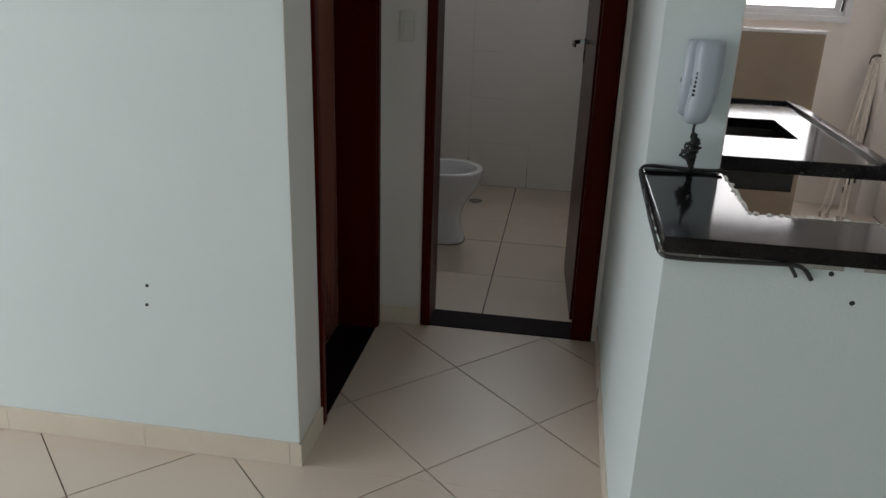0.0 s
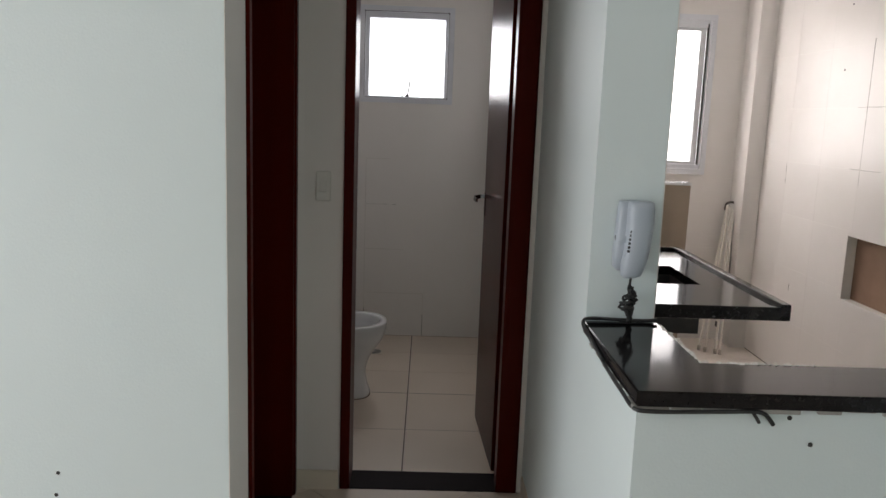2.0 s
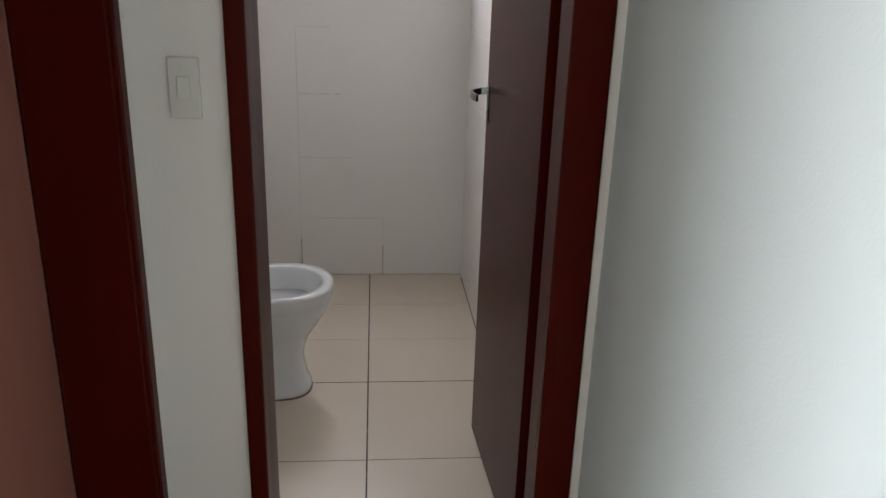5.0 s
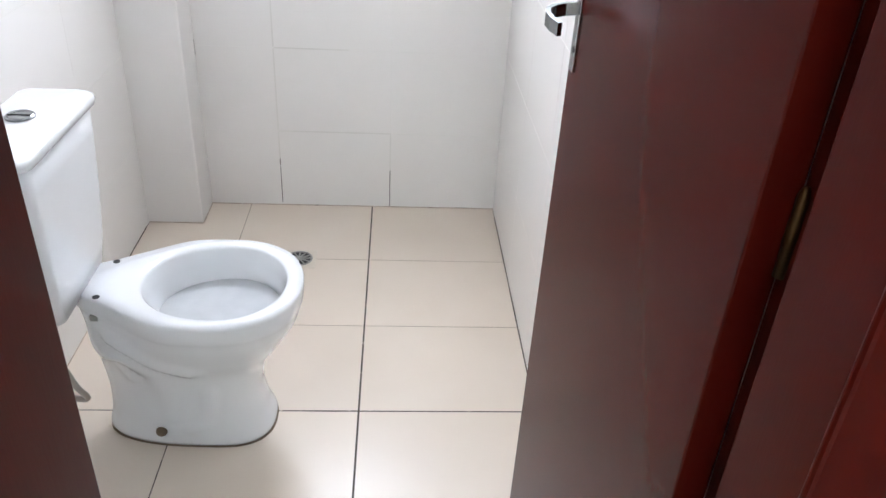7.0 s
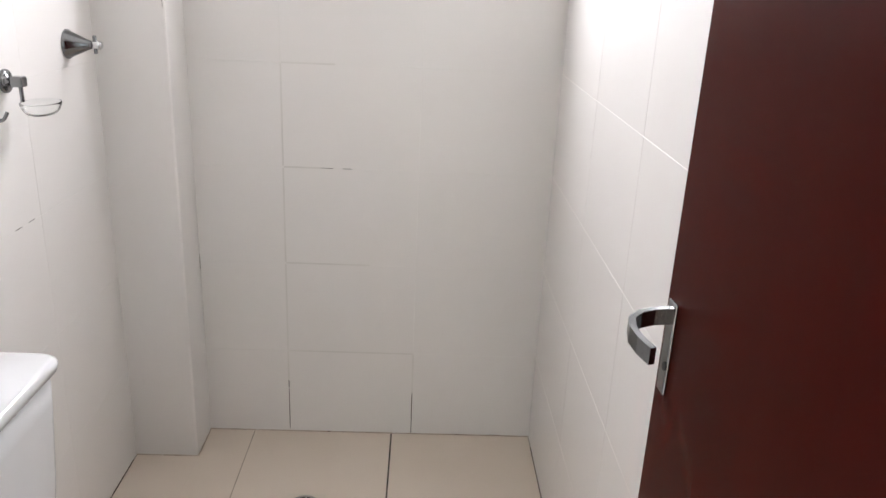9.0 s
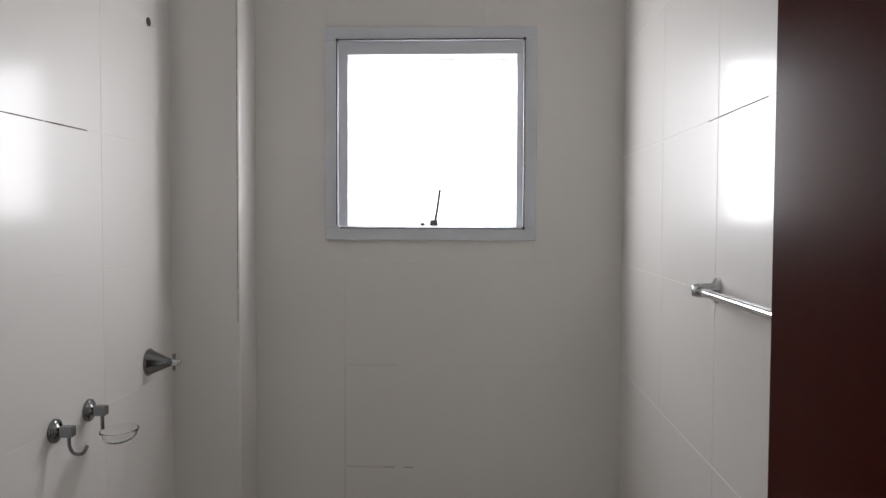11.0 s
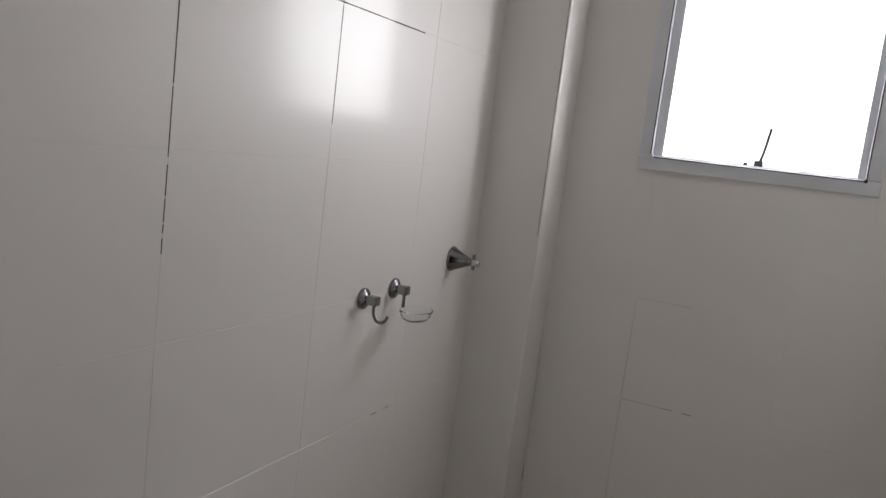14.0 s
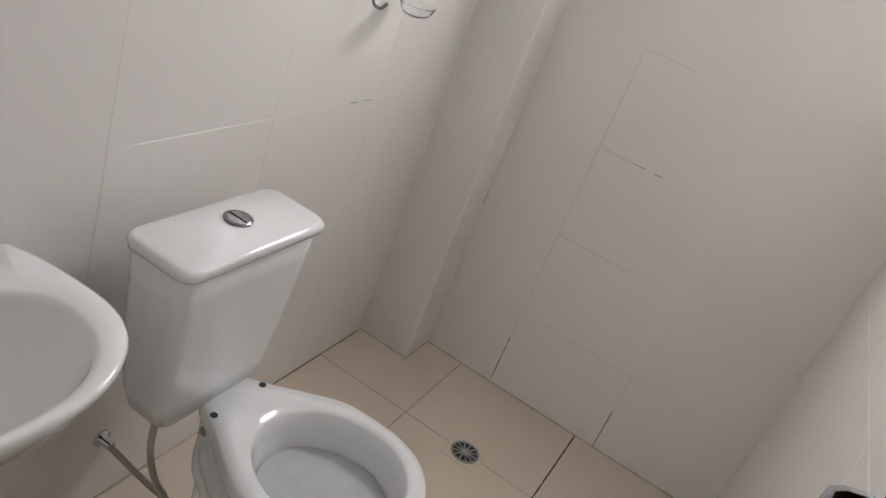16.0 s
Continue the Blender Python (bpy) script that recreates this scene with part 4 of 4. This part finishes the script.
def drying_rack():
    root = empty("drying_rack", (2.23, 2.06, 0.0), "folded white tubular drying rack leaning in the corner", "drying rack")
    top = Vector((2.335, 2.280, 0.935))
    for k, (fx, fy) in enumerate(((2.125, 2.04), (2.150, 2.00), (2.205, 1.965), (2.230, 1.95))):
        s = Vector((0.012 * (k - 1.5), -0.006 * k, -0.01 * k))
        bm = tube([(fx, fy, 0.006), (fx * 0.5 + (top + s).x * 0.5, fy * 0.5 + (top + s).y * 0.5, 0.47), tuple(top + s)], 0.0075, 8)
        at_base(root, part("tube_leg", bm, RACKM, root, "", True))
        bm = lathe([(0, 0), (0.011, 0), (0.011, 0.03), (0, 0.032)], Matrix.Translation((fx, fy, 0.0)), 12)
        at_base(root, part("rubber_foot", bm, HOSE, root, "grey rubber foot", True))
    bm = tube([(2.312, 2.300, 0.90), (2.318, 2.295, 0.945), (2.350, 2.265, 0.955), (2.362, 2.250, 0.92), (2.345, 2.215, 0.55), (2.300, 2.125, 0.24)], 0.0075, 8)
    at_base(root, part("top_bend", bm, DTUBE, root, "dark grey bent top tube", True))
    for x, y, z in ((2.262, 2.10, 0.215), (2.300, 2.115, 0.225), (2.250, 2.09, 0.165)):
        at_base(root, part("clip", box((x - 0.011, y - 0.012, z - 0.018), (x + 0.011, y + 0.012, z + 0.018), 0.004), BLACKPL, root, "black plastic clip"))
    bm = tube([(2.19, 2.11, 0.33), (2.27, 2.07, 0.34)], 0.006, 8)
    at_base(root, part("crossbar", bm, RACKM, root, "", True))


drying_rack()


# ---- tiles ----
FLOOR = tagged(new("tiled_floor"), label="cream ceramic floor tiles laid diagonally in the hall", kind="structure")
BFLOOR = tagged(new("bath_tiled_floor"), label="cream ceramic bathroom floor tiles with dark joints", kind="structure")
BATHW = tagged(new("bath_wall_tiling"), label="glossy off-white glazed bathroom wall tiles", kind="structure")
KITW = tagged(new("kitchen_wall_tiling"), label="glossy cream glazed kitchen wall tiles", kind="structure")
meshes = {}


def tile_mesh(w, h, t, material, chamfer=0.0004):
    key = (round(w, 4), round(h, 4), t, material.name)
    if key not in meshes:
        bm = bmesh.new()
        c = chamfer
        lo = [bm.verts.new((x, y, 0)) for x, y in ((0, 0), (w, 0), (w, h), (0, h))]
        mid = [bm.verts.new((x, y, t - c)) for x, y in ((0, 0), (w, 0), (w, h), (0, h))]
        up = [bm.verts.new((x, y, t)) for x, y in ((c, c), (w - c, c), (w - c, h - c), (c, h - c))]
        bm.faces.new(up)
        for a, b in ((lo, mid), (mid, up)):
            for k in range(4):
                bm.faces.new((a[k], a[(k + 1) % 4], b[(k + 1) % 4], b[k]))
        bm.normal_update()
        me = bpy.data.meshes.new("tile")
        bm.to_mesh(me)
        bm.free()
        me.materials.append(material)
        meshes[key] = me
    return meshes[key]


def place_tile(me, m, parent, name="tile"):
    ob = new(name, me)
    ob.matrix_world = m
    ob.parent = parent
    return ob


G = 0.0014  # joint


def grid(us, vs, origin, u_dir, v_dir, n_dir, material, parent, holes=(), t=T, g=G):
    """Tiles between the joint lines us and vs on a plane; cells are clipped round rectangular holes."""
    base = Matrix((u_dir, v_dir, n_dir)).transposed().to_4x4()
    for u0, u1 in zip(us, us[1:]):
        for v0, v1 in zip(vs, vs[1:]):
            cells = [(u0, u1, v0, v1)]
            for hu0, hu1, hv0, hv1 in holes:
                nxt = []
                for a, b, c, d in cells:
                    if b <= hu0 or a >= hu1 or d <= hv0 or c >= hv1:
                        nxt.append((a, b, c, d))
                        continue
                    if a < hu0:
                        nxt.append((a, hu0 + g / 2, c, d))
                    if b > hu1:
                        nxt.append((hu1 - g / 2, b, c, d))
                    a2, b2 = max(a, hu0), min(b, hu1)
                    a2, b2 = a2 - (g / 2 if a2 > a else 0), b2 + (g / 2 if b2 < b else 0)
                    if c < hv0:
                        nxt.append((a2, b2, c, hv0 + g / 2))
                    if d > hv1:
                        nxt.append((a2, b2, hv1 - g / 2, d))
                cells = nxt
            for a, b, c, d in cells:
                if b - a < 0.012 or d - c < 0.012:
                    continue
                me = tile_mesh(b - a - g, d - c - g, t, material)
                p = Vector(origin) + Vector(u_dir) * (a + g / 2) + Vector(v_dir) * (c + g / 2)
                place_tile(me, Matrix.Translation(p) @ base, parent)


ZS = [0.0, 0.290, 0.583, 0.877, 1.170, 1.463, 1.756, 2.049, 2.342, TOP]
ZL = [0.0, 0.292, 0.585, 0.879, 1.174, 1.471, 1.767, 2.062, 2.355, TOP]
X, Y, Z = (1, 0, 0), (0, 1, 0), (0, 0, 1)
# back wall, left wall, right wall, door wall of the bathroom
grid([-0.345, -0.090, 0.300, BX1], ZS, (0, BY + T, 0), X, Z, (0, -1, 0), WTILE, BATHW, holes=[(WX0 - 0.03, WX1 + 0.03, WZ0 - 0.03, WZ1 + 0.03)])
grid([YI, 0.445, 0.850, 1.254, 1.64, 2.017], ZL, (BX0 - T, 0, 0), Y, Z, X, WTILE, BATHW)
grid([YI, 0.52, 0.91, 1.302, 1.69, BY], ZS, (BX1 + T, 0, 0), Y, Z, (-1, 0, 0), WTILE, BATHW)
grid([BX0, -0.20, -0.002], ZS, (0, YI - T, 0), X, Z, Y, WTILE, BATHW)
grid([-0.002, 0.34, 0.692], [2.16, 2.342, TOP], (0, YI - T, 0), X, Z, Y, WTILE, BATHW)
# strip behind the right-hand tiles
structure("floor_bath_bed", (BX0, YI, -0.005), (BX1, BY, -0.0010), BGROUT, "beige grout bed under the bathroom floor tiles")
structure("wall_bath_right_bed", (BX1 + B, YI - B, 0), (XR, BY + B, TOP), GROUT, "mortar bed behind the bathroom wall tiles")
# kitchen walls
grid([-1.28, -0.94, -0.55, -0.16, 0.23, 0.61, 1.0, 1.40, 1.79, 2.12], [0, 0.02, 0.33, 0.64, 0.95, 1.26, 1.57, 1.88, 2.19, 2.50, TOP], (KX + T, 0, 0), Y, Z, (-1, 0, 0), KTILE, KITW, holes=[(0.35, 1.030, 0.595, 0.923)])
grid([KL, 1.20, 1.58, 1.96, 2.350], [0, 0.02, 0.33, 0.64, 0.95, 1.26, 1.57, 1.88, 2.19, 2.50, TOP], (0, KY + T, 0), X, Z, (0, -1, 0), KTILE, KITW, holes=[(KWX0 - 0.03, KWX1 + 0.03, KWZ0 - 0.03, KWZ1 + 0.03)])
structure("wall_kitchen_lining", (KL - 0.004, -0.95, 0), (KL, KY, TOP), KTILE, "pale kitchen face of the hall wall")
# floors
FT = 0.006
grid([BX0, -0.203, 0.237, BX1], [YI + 0.004, 0.595, 1.077, 1.432, 1.792, BY], (0, 0, -FT), X, Y, Z, BTILE, BFLOOR, t=FT, g=0.003, holes=[(BX0, -0.345, 2.015, BY)])
grid([KL, 1.10, 1.54, 1.98, KX], [-1.292, -0.85, -0.40, 0.05, 0.50, 0.95, 1.40, 1.85, KY], (0, 0, -FT), X, Y, Z, KFLOOR, FLOOR, t=FT, g=0.004)


def clip_poly(poly, a, b, c):
    """The part of a polygon where a x + b y <= c."""
    out = []
    for (x0, y0), (x1, y1) in zip(poly, poly[1:] + poly[:1]):
        d0, d1 = a * x0 + b * y0 - c, a * x1 + b * y1 - c
        if d0 <= 0:
            out.append((x0, y0))
        if (d0 < 0 < d1) or (d1 < 0 < d0):
            t = d0 / (d0 - d1)
            out.append((x0 + t * (x1 - x0), y0 + t * (y1 - y0)))
    return out


def diagonal_floor():
    """Square tiles at 45 degrees, cut at the walls."""
    h = 0.3145
    far = bmesh.new()
    regions = (((XL + 0.001, XR, YL, -0.001), True), ((-4.05, 2.6, -6.55, YL), False), ((0.70, 2.6, -1.472, -1.322), None))
    for (x0, x1, y0, y1), hall in regions[:2]:
        for i in range(-16, 12):
            for j in range(-4, 22):
                if (i + j) % 2:
                    continue
                # tile whose top corner is this lattice point
                cx, cy = 0.195 + h * i, -0.323 - h * j - h
                r = h - 0.0028
                poly = [(cx + r, cy), (cx, cy + r), (cx - r, cy), (cx, cy - r)]
                for a, b, c in ((1, 0, x1), (-1, 0, -x0), (0, 1, y1), (0, -1, -y0)):
                    poly = clip_poly(poly, a, b, c) if len(poly) > 2 else poly
                if not hall and len(poly) > 2:
                    # leave the footprint of the low wall free
                    if min(x for x, y in poly) > 0.70 and max(y for x, y in poly) > -1.45:
                        poly = clip_poly(poly, 0, 1, -1.453)
                if len(poly) < 3:
                    continue
                near = hall or (abs(cx + 0.3) < 1.5 and cy > -3.2)
                bm = bmesh.new() if near else far
                c = Vector((sum(x for x, y in poly) / len(poly), sum(y for x, y in poly) / len(poly), 0))
                lo = [bm.verts.new((x, y, -FT)) for x, y in poly]
                mid = [bm.verts.new((x, y, -0.001)) for x, y in poly]
                up = [bm.verts.new((x + 0.0012 * (1 if c.x > x else -1), y + 0.0012 * (1 if c.y > y else -1), 0)) for x, y in poly]
                bm.faces.new(up)
                for p, q in ((lo, mid), (mid, up)):
                    for k in range(len(poly)):
                        bm.faces.new((p[k], p[(k + 1) % len(poly)], q[(k + 1) % len(poly)], q[k]))
                if near:
                    to_ob("tile", bm, FTILE, FLOOR)
    tagged(to_ob("tile_field", far, FTILE, FLOOR), kind="stuff")


diagonal_floor()

# ceramic skirting, cut from the same tile
BASEB = tagged(new("baseboard"), label="cream ceramic skirting tiles along the painted walls", kind="structure")
for a, b in ((-3.80, -3.35), (-3.35, -2.90), (-2.90, -2.45), (-2.45, -2.0), (-2.0, -1.555), (-1.555, -1.108), (-1.108, -0.655), (-0.655, -0.200), (-0.200, -0.163)):
    to_ob("skirting_tile", box((a + 0.0004, YL - 0.011, 0.0), (b - 0.0004, YL, 0.076), 0.0008, 1), BASE, BASEB)
to_ob("skirting_tile", box((XL, YL - 0.010, 0.0), (XL + 0.011, -0.803, 0.076), 0.0015, 1), BASE, BASEB)
to_ob("skirting_tile", box((XL + 0.002, -0.011, 0.0), (-0.008, 0.0, 0.076), 0.0015, 1), BASE, BASEB)
for a, b in ((-0.40, -0.015), (-0.85, -0.40), (-1.30, -0.85), (-1.450, -1.30)):
    to_ob("skirting_tile", box((XR - 0.006, a + 0.001, 0.0), (XR + 0.0045, b - 0.001, 0.076), 0.0015, 1), BASE, BASEB)
for k in range(4):
    to_ob("skirting_tile", box((0.706 + k * 0.44, -1.464, 0.0), (1.144 + k * 0.44, -1.452, 0.076), 0.0015, 1), BASE, BASEB)


def greyed_joint(x0, x1, z0, z1):
    """A faint grey line of grout, flush with the back wall's tiles."""
    tagged(to_ob("trim_joint", box((x0, BY - 0.0003, z0), (x1, BY + 0.002, z1)), FAINT), label="faint greyed stretch of grout between wall tiles", kind="structure")


for z, x1 in ((0.290, 0.300), (0.583, 0.16), (0.877, 0.02), (1.170, 0.06)):
    greyed_joint(-0.088, x1, z - 0.0024, z + 0.0024)
for x, z0, z1 in ((-0.090, 0.187, 0.288), (-0.090, 0.292, 0.581), (-0.090, 0.585, 0.875), (-0.090, 0.879, 1.168), (0.300, 0.152, 0.288)):
    greyed_joint(x - 0.0024, x + 0.0024, z0 + 0.001, z1 - 0.001)


def dark_joint(name, lo, hi, label, material=MOULD):
    """A blackened line of uneven width, broken here and there."""
    size = [b - a for a, b in zip(lo, hi)]
    run = size.index(max(size))
    if hi[2] <= 0:
        thin, loose = 1 - run, 0.30
    else:
        thin = min((k for k in range(3) if k != run), key=lambda k: size[k])
        loose = 0.0 if lo[2] < 0 else 0.22
    bm = bmesh.new()
    at, end = lo[run], hi[run]
    while at < end - 0.002:
        step = min(random.uniform(0.012, 0.05), end - at)
        a, b = list(lo), list(hi)
        a[run], b[run] = at, at + step
        shrink = size[thin] * random.uniform(0.0, loose)
        a[thin] += shrink
        b[thin] -= shrink * random.uniform(0.2, 1.0)
        add_box(bm, a, b)
        at += step + (random.uniform(0.002, 0.008) if random.random() < 0.25 else 0.0)
    tagged(to_ob(name, bm, material), label=label, kind="structure")


# blackened stretches of joint
for i, (lo, hi) in enumerate((
        ((-0.0916, BY - 0.0003, 0.012), (-0.0884, BY + 0.003, 0.185)), ((0.2984, BY - 0.0003, 0.004), (0.3016, BY + 0.003, 0.150)),
        ((-0.30, BY - 0.001, -0.001), (-0.24, BY + 0.001, 0.003)), ((0.02, BY - 0.001, -0.001), (0.18, BY + 0.001, 0.003)), ((0.545, BY - 0.001, -0.001), (0.595, BY + 0.001, 0.0036)), ((0.42, BY - 0.001, -0.001), (0.47, BY + 0.001, 0.003)),
        ((-0.080, BY + 0.0003, 0.8757), (0.052, BY + 0.003, 0.8781)), ((0.080, BY + 0.0003, 0.8758), (0.105, BY + 0.003, 0.8780)), ((0.005, BY + 0.0003, 1.1690), (0.022, BY + 0.003, 1.1708)), ((0.0, BY + 0.0003, 0.5822), (0.107, BY + 0.003, 0.5838)),
        ((BX1 - 0.0028, 1.08, -0.001), (BX1 + 0.001, 1.62, 0.0042)), ((BX1 - 0.0020, 1.62, -0.001), (BX1 + 0.001, 2.10, 0.0036)), ((BX0 - 0.001, 1.52, -0.001), (BX0 + 0.0012, 1.98, 0.003)),
        ((BX0 - 0.003, 1.07, 1.7654), (BX0 + 0.0003, 1.58, 1.7684)), ((BX1 + 0.0003, 1.08, 1.7548), (BX1 + 0.003, 1.36, 1.7572)),
        ((BX0 - 0.003, 0.8490, 1.315), (BX0 + 0.0003, 0.8510, 1.45)), ((BX0 - 0.003, 0.8490, 1.46), (BX0 + 0.0003, 0.8510, 1.62)), ((BX0 - 0.003, 1.2528, 1.54), (BX0 + 0.0003, 1.2552, 1.90)), ((BX0 - 0.003, 0.8488, 1.62), (BX0 + 0.0003, 0.8512, 1.81)),
        ((BX0 - 0.003, 1.528, 0.8782), (BX0 - 0.0003, 1.556, 0.8798)), ((BX0 - 0.003, 1.585, 0.8782), (BX0 - 0.0003, 1.613, 0.8798)),
        ((-0.3465, BY - 0.0012, 0.55), (-0.3440, BY + 0.003, 0.60)),
        ((0.2345, YI + 0.006, -0.003), (0.2395, BY, 0.0003)), ((-0.10, 1.0750, -0.003), (BX1, 1.0790, 0.0003)), ((BX0, 0.5934, -0.003), (BX1, 0.5966, -0.0004)),
        ((-0.48, 1.0752, -0.003), (-0.36, 1.0788, -0.0004)), ((-0.2046, 0.40, -0.003), (-0.2014, 1.0, -0.0004)),
        ((KX - 0.0004, 0.9980, 1.18), (KX + 0.003, 1.0020, 1.90)), ((KX + 0.0003, 0.82, 1.5690), (KX + 0.003, 1.08, 1.5710)), ((KX + 0.0003, 0.82, 1.2590), (KX + 0.003, 1.10, 1.2610)),
        ((KX - 0.0004, 1.7880, 1.13), (KX + 0.003, 1.7920, 1.25)), ((KX - 0.0004, 1.598, 0.51), (KX + 0.003, 1.602, 0.63)),
        ((KX - 0.0005, 1.38, -0.001), (KX + 0.001, 2.11, 0.004)))):
    dark_joint("trim_joint", lo, hi, "blackened stretch of tile joint")
# soiled grout where floor and walls meet
for lo, hi in (((-0.345, BY - 0.0025, -0.001), (BX1, BY + 0.001, 0.0030)), ((BX0 - 0.001, 2.0125, -0.001), (-0.345, 2.0155, 0.0030)), ((-0.3455, 2.015, -0.001), (-0.3425, BY, 0.0028)),
               ((BX0 - 0.001, YI + 0.006, -0.001), (BX0 + 0.0022, 1.52, 0.0028)), ((BX1 - 0.0022, YI + 0.006, -0.001), (BX1 + 0.001, 1.08, 0.0028))):
    dark_joint("trim_joint", lo, hi, "soiled beige grout line at the foot of the tiles", SOIL)
# open edge joint up the pipe casing
dark_joint("trim_joint", (-0.3515, 2.0145, 1.31), (-0.3500, 2.0165, 2.20), "thin dark edge joint up the tiled pipe casing")
